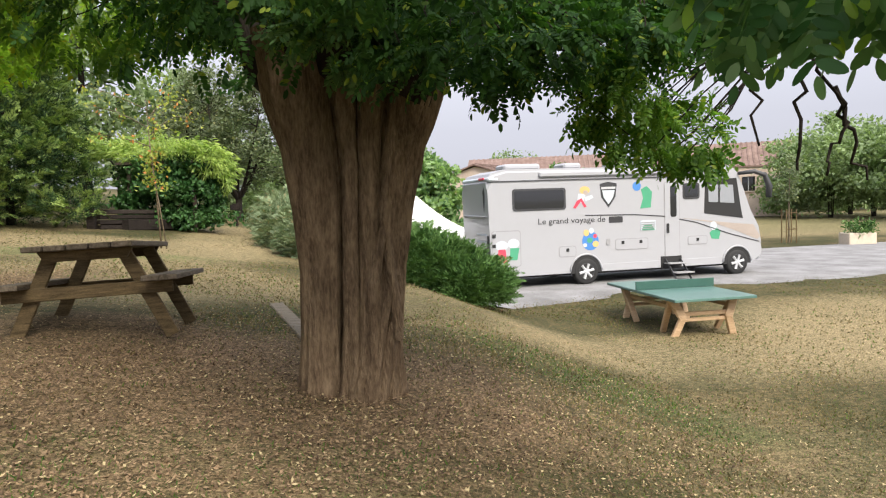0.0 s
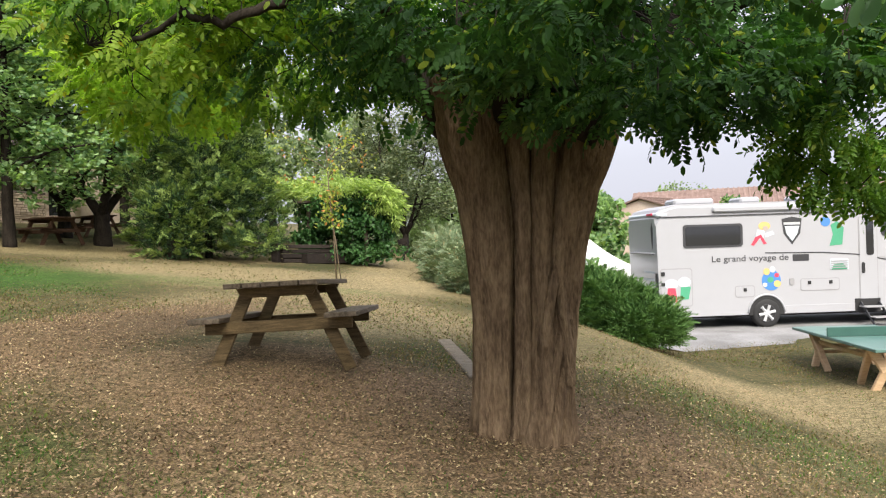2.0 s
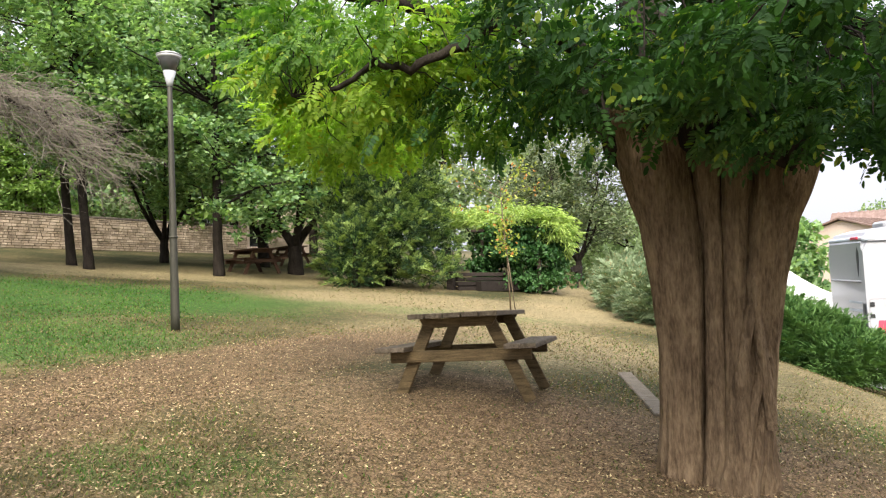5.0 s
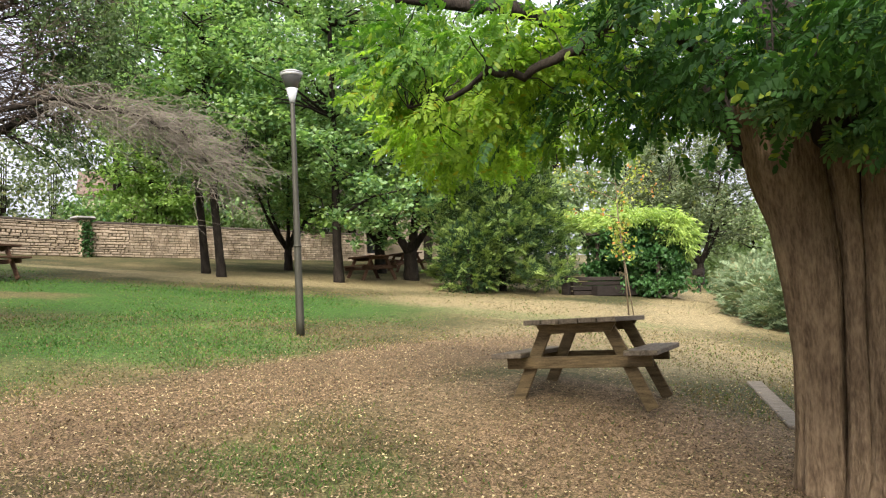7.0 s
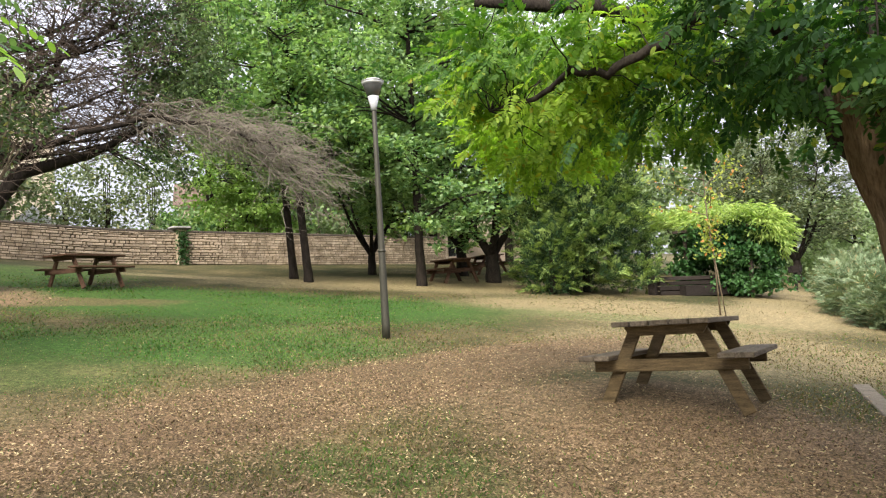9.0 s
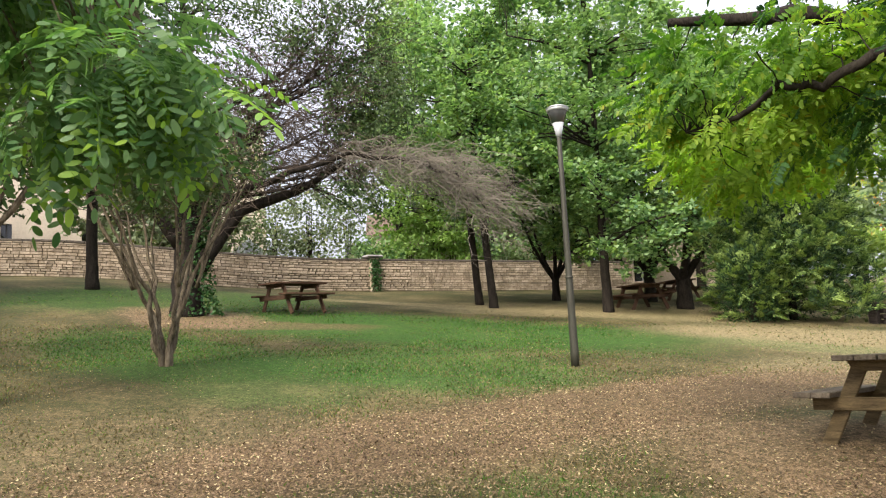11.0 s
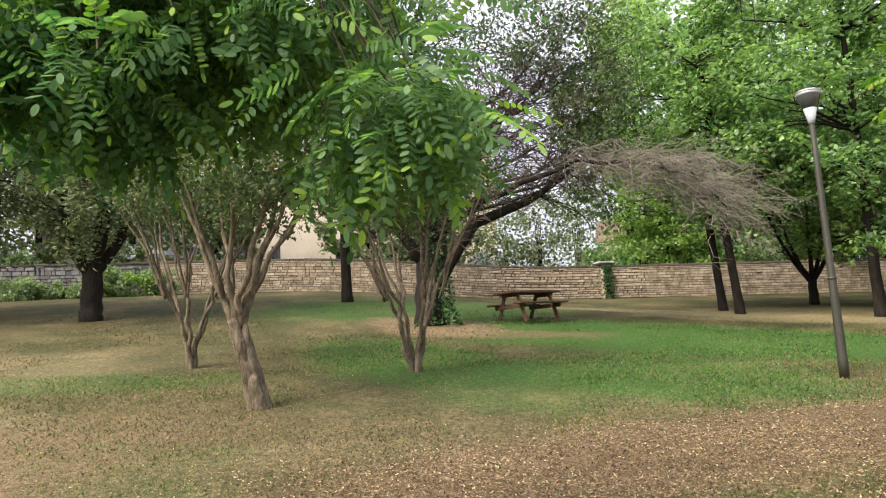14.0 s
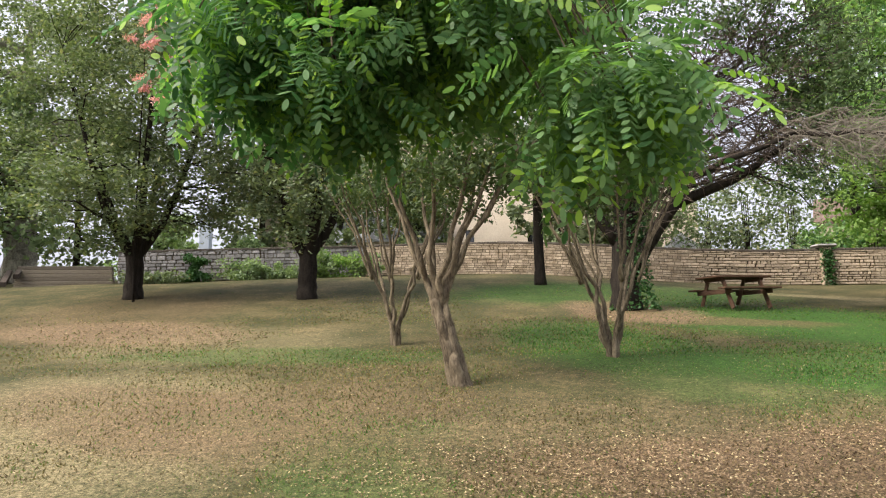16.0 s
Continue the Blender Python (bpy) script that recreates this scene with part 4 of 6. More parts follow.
# ---- the big locust tree over the lawn ----
def locust(place):
    t = thing("locust_tree", place, "old locust tree with a fluted double trunk and low spreading crown", "tree")
    # fused stems: across, towards the lawn, height and radius along each; axis leans a little
    def stem(mesh, rows, rows_n, sides, flute, seed):
        K = np.array(rows, float)
        u = np.linspace(0, 1, rows_n)
        k = np.linspace(0, 1, len(K))
        C = np.stack([np.interp(u, k, K[:, c]) for c in range(4)], 1)
        v = np.zeros((rows_n, sides, 3))
        for i in range(rows_n):
            ac, tw, h, r = C[i]
            lean = 0.05 * max(h, 0) - 0.06
            flare = 1 + 0.16 * math.exp(-max(h, 0) * 9)
            for j in range(sides):
                a = 2 * math.pi * j / sides
                ca, sa = math.cos(a), math.sin(a)
                q = 1 + 0.12 * noise.noise(Vector((ca * 1.3 + seed, sa * 1.3, h * 1.1)))
                q += flute * noise.noise(Vector((ca * 3.4 + seed, sa * 3.4, h * 0.7 + seed)))
                q += flute * 0.55 * noise.noise(Vector((ca * 8, sa * 8 + seed, h * 1.7)))
                q += flute * 0.3 * noise.noise(Vector((ca * 17, sa * 17 + seed, h * 4.0)))
                rr_ = r * q * flare
                x, y = ac + rr_ * ca, tw + rr_ * sa
                v[i, j] = (0.992 * x - 0.127 * y + lean, 0.127 * x + 0.992 * y, h)
        f = [(i * sides + j, i * sides + (j + 1) % sides, (i + 1) * sides + (j + 1) % sides, (i + 1) * sides + j) for i in range(rows_n - 1) for j in range(sides)]
        mesh.add(v.reshape(-1, 3), f)

    m = Mesh()
    stem(m, [(-0.2, -0.02, -0.12, 0.17), (-0.215, -0.02, 0.4, 0.15), (-0.22, -0.02, 0.9, 0.15), (-0.245, -0.02, 1.35, 0.18), (-0.31, -0.02, 1.75, 0.2), (-0.39, 0.0, 2.1, 0.25), (-0.45, 0.02, 2.6, 0.27)], 60, 80, 0.1, 1.7)
    stem(m, [(0.2, 0.0, -0.12, 0.18), (0.21, 0.0, 0.4, 0.16), (0.23, 0.0, 0.9, 0.145), (0.28, -0.01, 1.35, 0.15), (0.34, -0.02, 1.75, 0.165), (0.42, -0.02, 2.1, 0.22), (0.5, 0.0, 2.6, 0.25)], 60, 80, 0.22, 5.1)
    stem(m, [(0.04, -0.13, -0.12, 0.12), (0.02, -0.12, 0.5, 0.085), (0.0, -0.1, 1.0, 0.068), (-0.015, -0.08, 1.5, 0.066), (-0.05, -0.06, 1.85, 0.075), (-0.1, -0.02, 2.3, 0.13)], 50, 44, 0.2, 9.3)
    stem(m, [(0.11, -0.16, -0.12, 0.12), (0.13, -0.15, 0.4, 0.1), (0.12, -0.13, 0.9, 0.085), (0.11, -0.11, 1.4, 0.078), (0.11, -0.09, 1.85, 0.082), (0.15, -0.04, 2.3, 0.14)], 50, 44, 0.2, 3.3)
    stem(m, [(0.0, 0.2, -0.12, 0.26), (0.0, 0.2, 0.9, 0.23), (0.0, 0.2, 1.6, 0.2), (0.0, 0.25, 1.95, 0.1)], 30, 48, 0.1, 7.7)
    for ac, h0, ac1, h1, r in ((0.3, 1.0, 0.13, 0.0, 0.035), (0.24, 0.85, 0.05, 0.05, 0.03), (0.33, 0.75, 0.2, -0.05, 0.035), (0.2, 1.35, 0.33, 0.5, 0.03), (0.26, 1.5, 0.13, 0.7, 0.028)):
        stem(m, [(ac, -0.12, h0 + 0.1, 0.01), (ac, -0.13 + 0.3 * max(0, ac - 0.2), h0, r), ((ac + ac1) / 2, -0.2 + 0.35 * max(0, (ac + ac1) / 2 - 0.17), (h0 + h1) / 2, r * 1.2), (ac1, -0.24 + 0.4 * max(0, ac1 - 0.12), h1, r * 1.3), (ac1, -0.22, h1 - 0.1, r)], 20, 14, 0.2, ac * 30)
    part("trunk", m, BARK, t, "deeply furrowed grey-brown trunk", True)
    # limbs leave the fork; places relative to the foot of the trunk
    limbs = [([(-0.35, 0, 2.2), (-0.75, 0.1, 2.75), (-1.6, 0.3, 3.2), (-2.8, 0.5, 3.5), (-4.0, 0.4, 3.45)], (0.24, 0.17, 0.1, 0.045, 0.008)),
             ([(-0.2, 0.1, 2.2), (-0.4, 0.3, 3.2), (-0.6, 0.8, 4.4), (-1.0, 1.6, 5.6)], (0.26, 0.2, 0.14, 0.06)),
             ([(0.25, 0, 2.2), (0.6, 0.1, 3.1), (1.2, 0.2, 4.2), (1.9, 0.5, 5.4)], (0.25, 0.19, 0.13, 0.06)),
             ([(0.4, -0.05, 2.15), (0.85, -0.1, 2.7), (1.6, -0.2, 3.05), (2.5, -0.5, 3.0), (3.1, -0.6, 2.6)], (0.22, 0.16, 0.1, 0.06, 0.03)),
             ([(0.0, -0.15, 2.3), (0.1, -1.0, 3.1), (-0.2, -2.6, 3.7), (-0.9, -4.0, 3.75), (-1.6, -5.0, 3.4)], (0.2, 0.14, 0.09, 0.05, 0.01)),
             ([(0.15, -0.1, 2.4), (0.8, -1.0, 3.2), (1.3, -2.3, 3.4), (1.5, -3.5, 3.0), (1.45, -4.1, 2.4)], (0.2, 0.14, 0.1, 0.06, 0.025)),
             ([(-0.9, -4.0, 3.75), (-1.4, -5.2, 3.35), (-1.7, -6.0, 3.1)], (0.045, 0.03, 0.01)),
             ([(-1.6, 0.3, 3.2), (-2.0, -0.6, 3.5), (-2.7, -1.2, 3.6)], (0.1, 0.06, 0.03)),
             ([(-0.3, -0.25, 2.45), (-0.75, -0.75, 2.98), (-1.1, -1.1, 3.04), (-1.3, -1.2, 2.9), (-1.6, -1.3, 2.76), (-1.85, -1.35, 2.84), (-2.1, -1.3, 2.74), (-2.7, -1.1, 2.8)], (0.1, 0.06, 0.04, 0.033, 0.028, 0.024, 0.018, 0.008)),
             ([(0.1, 0.1, 2.3), (0.3, 1.2, 3.4), (0.4, 2.6, 4.0)], (0.2, 0.13, 0.05))]
    lm, roots, rr = Mesh(), [], []
    for pts, radii in limbs:
        pts = np.array(pts)
        s = np.linspace(0, 1, len(pts))
        fine = np.linspace(0, 1, len(pts) * 4)
        P = np.stack([np.interp(fine, s, pts[:, i]) for i in range(3)], 1)
        r = np.interp(fine, s, radii)
        P[1:-1] += rng.normal(size=(len(P) - 2, 3)) * np.minimum(0.035, 0.35 * r[1:-1])[:, None]
        limb = Mesh().tube(P, r, 9, True, 0.08)
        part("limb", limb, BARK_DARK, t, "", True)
        roots.extend(P[3:])
        rr.extend(r[3:])
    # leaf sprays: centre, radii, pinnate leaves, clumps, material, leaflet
    # the leaf colour of each spray sets how lit or shaded it looks
    sprays = [((-0.3, 0.2, 4.0), (2.6, 2.6, 1.5), 750, 44, LEAF_SHADED, 0.06),
              ((-0.2, -0.9, 2.72), (1.4, 0.8, 0.4), 700, 30, LEAF_SHADED, 0.05),
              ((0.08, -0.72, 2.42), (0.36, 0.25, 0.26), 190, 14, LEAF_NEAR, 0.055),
              ((-1.7, 0.1, 3.0), (1.2, 0.9, 0.42), 620, 28, LEAF_SUNLIT, 0.055),
              ((-1.3, -1.2, 3.1), (1.1, 0.8, 0.28), 280, 22, LEAF_SUNLIT, 0.05),
              ((-2.9, 0.3, 2.95), (1.1, 1.1, 0.4), 560, 28, LEAF_BACKLIT, 0.06),
              ((-2.2, -0.7, 2.95), (1.0, 0.9, 0.36), 340, 18, LEAF_BACKLIT, 0.055),
              ((-2.8, 1.6, 3.3), (1.4, 1.2, 0.45), 280, 16, LEAF_BACKLIT, 0.06),
              ((-2.4, -1.0, 3.15), (0.9, 0.8, 0.25), 300, 22, LEAF_SUNLIT, 0.055),
              ((1.2, -0.4, 2.5), (1.0, 0.8, 0.3), 480, 26, LEAF_SHADED, 0.05),
              ((1.3, -0.2, 3.0), (1.3, 0.9, 0.4), 420, 22, LEAF_SHADED, 0.05),
              ((1.9, -0.6, 2.05), (0.32, 0.33, 0.4), 480, 22, LEAF_SUNLIT, 0.045),
              ((2.25, -0.7, 1.78), (0.18, 0.2, 0.2), 120, 8, LEAF_SUNLIT, 0.045),
              ((2.5, -0.4, 2.55), (0.9, 0.8, 0.32), 300, 16, LEAF_SHADED, 0.05),
              ((0.95, -1.3, 2.2), (0.7, 0.5, 0.2), 360, 22, LEAF_SHADED, 0.05),
              ((1.55, -1.0, 2.3), (0.6, 0.5, 0.18), 260, 18, LEAF_SHADED, 0.05),
              ((1.3, -2.4, 2.6), (0.9, 0.8, 0.3), 330, 18, LEAF_SHADED, 0.05),
              ((0.6, -2.2, 2.42), (0.9, 0.7, 0.2), 260, 18, LEAF_SHADED, 0.05),
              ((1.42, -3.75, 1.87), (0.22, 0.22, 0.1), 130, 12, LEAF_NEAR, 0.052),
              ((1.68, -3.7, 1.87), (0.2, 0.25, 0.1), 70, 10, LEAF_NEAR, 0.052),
              ((1.9, -2.9, 2.12), (0.32, 0.35, 0.2), 90, 10, LEAF_BACKLIT, 0.05),
              ((0.0, -2.6, 3.15), (1.5, 1.2, 0.4), 480, 24, LEAF_SHADED, 0.05),
              ((-0.6, 1.8, 3.5), (2.2, 1.2, 0.7), 500, 26, LEAF_SHADED, 0.06)]
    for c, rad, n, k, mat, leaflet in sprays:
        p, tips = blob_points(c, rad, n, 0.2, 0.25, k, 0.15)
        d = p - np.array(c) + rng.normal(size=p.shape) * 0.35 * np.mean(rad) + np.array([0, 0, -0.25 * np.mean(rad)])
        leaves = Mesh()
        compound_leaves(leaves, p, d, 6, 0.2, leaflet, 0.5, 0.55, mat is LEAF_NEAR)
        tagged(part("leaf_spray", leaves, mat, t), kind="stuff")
        tw = Mesh()
        branch_out(tw, roots, rr, tips, 0.004)
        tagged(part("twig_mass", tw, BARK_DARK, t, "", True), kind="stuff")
    # the robinia-like boughs that hang low at the west side
    for c, rad, n, k in (((-1.49, -5.05, 2.24), (0.19, 0.18, 0.22), 130, 14), ((-1.75, -5.2, 2.6), (0.4, 0.3, 0.3), 170, 18), ((-1.6, -5.85, 2.32), (0.2, 0.18, 0.18), 110, 12), ((-1.8, -5.95, 2.58), (0.3, 0.24, 0.26), 150, 16),
                         ((-1.5, -6.12, 2.45), (0.14, 0.14, 0.14), 60, 10), ((-1.9, -5.6, 2.9), (0.7, 0.5, 0.26), 330, 26), ((-2.6, -5.5, 3.05), (0.9, 0.9, 0.35), 420, 30), ((-2.3, -6.1, 2.85), (0.5, 0.45, 0.3), 260, 20), ((-1.6, -5.5, 2.5), (0.28, 0.22, 0.16), 110, 12)):
        p, tips = blob_points(c, rad, int(n * 2.0), 0.1, 0.3, k, 0.28)
        d = (p - np.array(c)) * np.array([1, 1, 0.4]) + rng.normal(size=p.shape) * 0.16 + np.array([0.1, 0, -0.2])
        young = rng.uniform(size=len(p)) < 0.13
        for sel, mat, lab in ((~young, LEAF_NEAR, "green pinnate leaves hanging low"), (young, LEAF_YOUNG, "bright yellow-green young leaves")):
            leaves = Mesh()
            compound_leaves(leaves, p[sel], d[sel], 8, 0.22, 0.035, 0.8, 0.6, True)
            tagged(part("leaf_spray", leaves, mat, t, lab), kind="stuff")
        tw = Mesh()
        branch_out(tw, roots, rr, tips, 0.003)
        tagged(part("twig_mass", tw, BARK_SMOOTH, t, "", True), kind="stuff")
    # bare crooked twigs
    for o, e, r in (((1.62, -2.95, 2.05), (1.66, -2.9, 1.5), 0.009), ((1.62, -2.95, 2.05), (1.95, -2.85, 1.6), 0.011), ((1.8, -2.9, 1.8), (1.78, -2.9, 1.42), 0.008), ((1.92, -2.86, 1.68), (2.06, -2.8, 1.38), 0.009), ((1.95, -2.85, 1.62), (1.9, -2.85, 1.4), 0.007)):
        part("bare_twig", Mesh().tube(bent(o, e, 9, 0, 0.45), np.linspace(r, 0.004, 9), 6), BARK_DARK, t, "", True)


TX, TY = -0.66, 5.15
locust(Matrix.Translation((TX, TY, gz(TX, TY))))


# ---- crape myrtles ----
def crape(x, y, s, label, single=False, lean=0.0):
    stems, blobs = [], []
    for k in range(1 if single else 6):
        a = k * 1.05 + rng.uniform(-0.3, 0.3)
        c, d = math.cos(a), math.sin(a)
        r0 = 0.09 if single else 0.042
        if single:
            for q in range(4):
                w = [(0.062 * math.cos(q * 1.57 + z * 1.3), 0.062 * math.sin(q * 1.57 + z * 1.3), z) for z in (-0.05, 0.3, 0.65, 1.05)]
                stems.append(([(wx - 0.05 * wz, wy - 0.24 * wz, wz) for wx, wy, wz in w], (0.095, 0.072, 0.066, 0.05)))
            for q in range(9):
                b = q * 2.4 + 0.3
                stems.append(([(-0.05, -0.22, 0.88), (-0.08 + 0.2 * math.cos(b), -0.24 + 0.2 * math.sin(b), 1.35), (-0.1 + 0.45 * math.cos(b), -0.15 + 0.5 * math.sin(b), 2.0), (-0.1 + 0.85 * math.cos(b), -0.05 + 0.9 * math.sin(b), 2.9)], (0.055, 0.04, 0.028, 0.012)))
        else:
            stems.append(([(0.05 * c, 0.05 * d, -0.05), (0.09 * c, 0.09 * d, 0.38), (0.24 * c, 0.24 * d, 0.8 + 0.1 * (k % 2)), (0.44 * c, 0.44 * d, 1.4), (0.82 * c, 0.8 * d, 2.4), (1.05 * c, 1.0 * d, 3.0)], (r0, r0 * 0.9, r0 * 0.75, r0 * 0.6, r0 * 0.35, 0.008)))
            for q in range(2):
                b = a + (q - 0.5) * 0.9
                stems.append(([(0.42 * c, 0.42 * d, 1.1), (0.42 * c + 0.25 * math.cos(b), 0.42 * d + 0.25 * math.sin(b), 1.7), (0.5 * c + 0.7 * math.cos(b), 0.5 * d + 0.7 * math.sin(b), 2.7)], (0.024, 0.018, 0.008)))
    for dx, dy, dz, r, n in ((0, 0, 2.9, 1.1, 1900), (-0.7, 0.3, 2.6, 0.8, 900), (0.7, -0.3, 2.7, 0.8, 900), (0.2, 0.8, 2.9, 0.8, 800), (0, 0, 3.6, 1.2, 1300)):
        blobs.append(((dx, dy, dz), (r, r, r * 0.6), n))
    crook = []
    for pts, rad in stems:
        pts = np.array(pts) * s
        u = np.linspace(0, 1, len(pts))
        f = np.linspace(0, 1, len(pts) * 2)
        q = np.stack([np.interp(f, u, pts[:, i]) for i in range(3)], 1)
        q[2:-1] += rng.normal(size=(len(q) - 3, 3)) * np.array([1, 1, 0.3]) * (0.012 if rad[0] > 0.09 else 0.035)
        crook.append((q, np.interp(f, u, rad)))
    stems = crook
    blobs = [(tuple(q * s for q in c), tuple(q * s for q in r), int(n * 1.6)) for c, r, n in blobs]
    return tree("crape_myrtle", (x, y, gz(x, y)), stems, blobs, BARK_SMOOTH, LEAF_GREY_D, label, "tree", "crape myrtles", (0.075, 0.042), 0.4, 0.2, 34, sides=8)


LEAF_GREY_D = foliage("crape_leaf", (0.035, 0.06, 0.022), (0.1, 0.14, 0.05), 0.3, 0.55, (0.2, 0.2, 0.07), 0.05)
crape(-10.81, 2.07, 1.0, "multi-stemmed crape myrtle with smooth tan bark")
crape(-8.96, -0.23, 1.0, "crape myrtle with a single peeling trunk", True)
crape(-12.76, -1.29, 1.05, "multi-stemmed crape myrtle further up the lawn")


# ---- trees up the slope ----
CEDAR_LEAF = foliage("dark_conifer_leaf", (0.03, 0.062, 0.022), (0.13, 0.18, 0.08), 0.35, 0.6)


def cedar():
    x, y = -17.6, 4.0

    def more(t, roots, rr):
        dead = Mesh()
        K = np.array([(0.4, 1.0, 2.7), (1.6, 1.9, 3.2), (2.6, 3.2, 3.5), (3.5, 4.4, 3.35), (4.0, 5.0, 2.9), (4.5, 5.7, 2.2)])
        fine = np.linspace(0, 5, 16)
        P = np.stack([np.interp(fine, range(6), K[:, i]) for i in range(3)], 1) + rng.normal(size=(16, 3)) * 0.06
        part("limb", Mesh().tube(P, np.linspace(0.085, 0.015, 16), 7), BARK_DARK, t, "", True)
        for k in range(460):
            i = rng.integers(6, 16)
            o = P[i] + rng.normal(size=3) * np.array([0.3, 0.3, 0.2])
            e = o + np.array([0.4, 0.5, -0.38]) * rng.uniform(0.1, 1.3) + rng.normal(size=3) * np.array([0.45, 0.45, 0.3])
            q = bent(o, e, 4, 0.05, 0.3)
            dead.tube(q, (0.009, 0.007, 0.005, 0.003), 3, False)
            for z in range(5):
                u = q[rng.integers(1, 4)]
                dead.tube(np.array([u, u + np.array([rng.normal() * 0.16 + 0.1, rng.normal() * 0.16 + 0.12, rng.uniform(-0.4, 0.02)])]), (0.005, 0.002), 3, False)
        part("dead_bough", dead, TWIG_DEAD, t, "grey bare dead bough")
        bare = Mesh()
        for k in range(720):
            i = rng.integers(0, len(roots))
            o = np.array(roots[i])
            a = rng.uniform(0, 6.28)
            q = bent(o, o + np.array([math.cos(a) * rng.uniform(0.6, 2.6), math.sin(a) * rng.uniform(0.6, 3.0), rng.uniform(-0.4, 1.3)]), 6, 0.1, 0.3)
            bare.tube(q, np.linspace(0.015, 0.004, 6), 4, False)
            for z in range(5):
                u = q[rng.integers(2, 6)]
                bare.tube(bent(u, u + rng.normal(size=3) * np.array([0.4, 0.4, 0.25]), 3, 0, 0.3), (0.007, 0.005, 0.003), 3, False)
        part("bare_branch_mass", bare, TWIG_BROWN, t, "tangle of bare brown branches")
        ivy = Mesh()
        n = 1500
        h = rng.uniform(0, 1, n) ** 1.3 * 2.6
        a = rng.uniform(0, 6.28, n)
        r = 0.31 + 0.28 * np.exp(-h * 2.5) + rng.normal(size=n) * 0.04
        leaf_quads(ivy, np.stack([np.cos(a) * r + 0.1, np.sin(a) * r + 0.2, h - 0.03], 1), 0.09, 0.08, 0.2)
        part("ivy", ivy, IVY, t, "dark ivy at the foot of the trunk")

    stems = [([(0, 0, -0.1), (0.05, 0, 0.5), (0, 0.05, 1.6), (0, 0.1, 3.2), (0.1, 0.1, 5.0), (0, 0, 8.0)], (0.42, 0.34, 0.30, 0.26, 0.2, 0.06)),
             ([(0.05, 0.15, 0.9), (0.3, 0.7, 1.8), (0.45, 1.2, 2.5), (1.0, 2.6, 3.0), (1.4, 3.6, 3.7)], (0.2, 0.17, 0.15, 0.10, 0.05)),
             ([(0, -0.1, 1.6), (0.3, -1.0, 2.8), (0.5, -2.0, 3.8)], (0.16, 0.11, 0.04)),
             ([(0, 0.1, 2.6), (0.4, 1.3, 4.0), (0.7, 2.2, 5.4)], (0.14, 0.1, 0.04)),
             ([(0, 0, 3.4), (0.5, -1.2, 4.6), (0.8, -2.0, 5.6)], (0.14, 0.1, 0.04))]
    for k in range(10):
        q = k / 9
        stems.append(([(0, 0.1, 1.7 + 2.2 * q), (0.4, 0.8 + 0.3 * math.sin(k * 3), 2.7 + 2.5 * q), (0.9, 2.2 + 0.8 * math.sin(k), 3.0 + 3.2 * q), (1.4, 3.6 + 0.6 * math.sin(k * 2), 3.5 + 3.9 * q)], (0.05, 0.04, 0.028, 0.01)))
    blobs = [((0.6, -0.2, 5.2), (1.6, 2.4, 1.1), 1300), ((0.9, 4.3, 4.0), (1.2, 1.0, 0.8), 1200), ((0.6, -1.2, 6.6), (2.0, 2.2, 1.4), 3000), ((1.2, 4.6, 5.6), (1.2, 1.4, 1.6), 2600), ((2.3, 3.7, 5.1), (1.2, 1.2, 1.3), 2600), ((1.8, 3.0, 7.2), (1.7, 2.0, 1.7), 4200), ((0.8, 0.6, 7.8), (1.8, 2.2, 1.2), 2600), ((2.0, 3.6, 2.6), (0.9, 0.9, 0.6), 700)]
    tree("cedar", (x, y, gz(x, y)), stems, blobs, BARK_DARK, CEDAR_LEAF, "half-dead conifer with bare branches and ivy round its trunk", "tree", "", (0.13, 0.06), 0.3, 0.2, 50, more)


cedar()


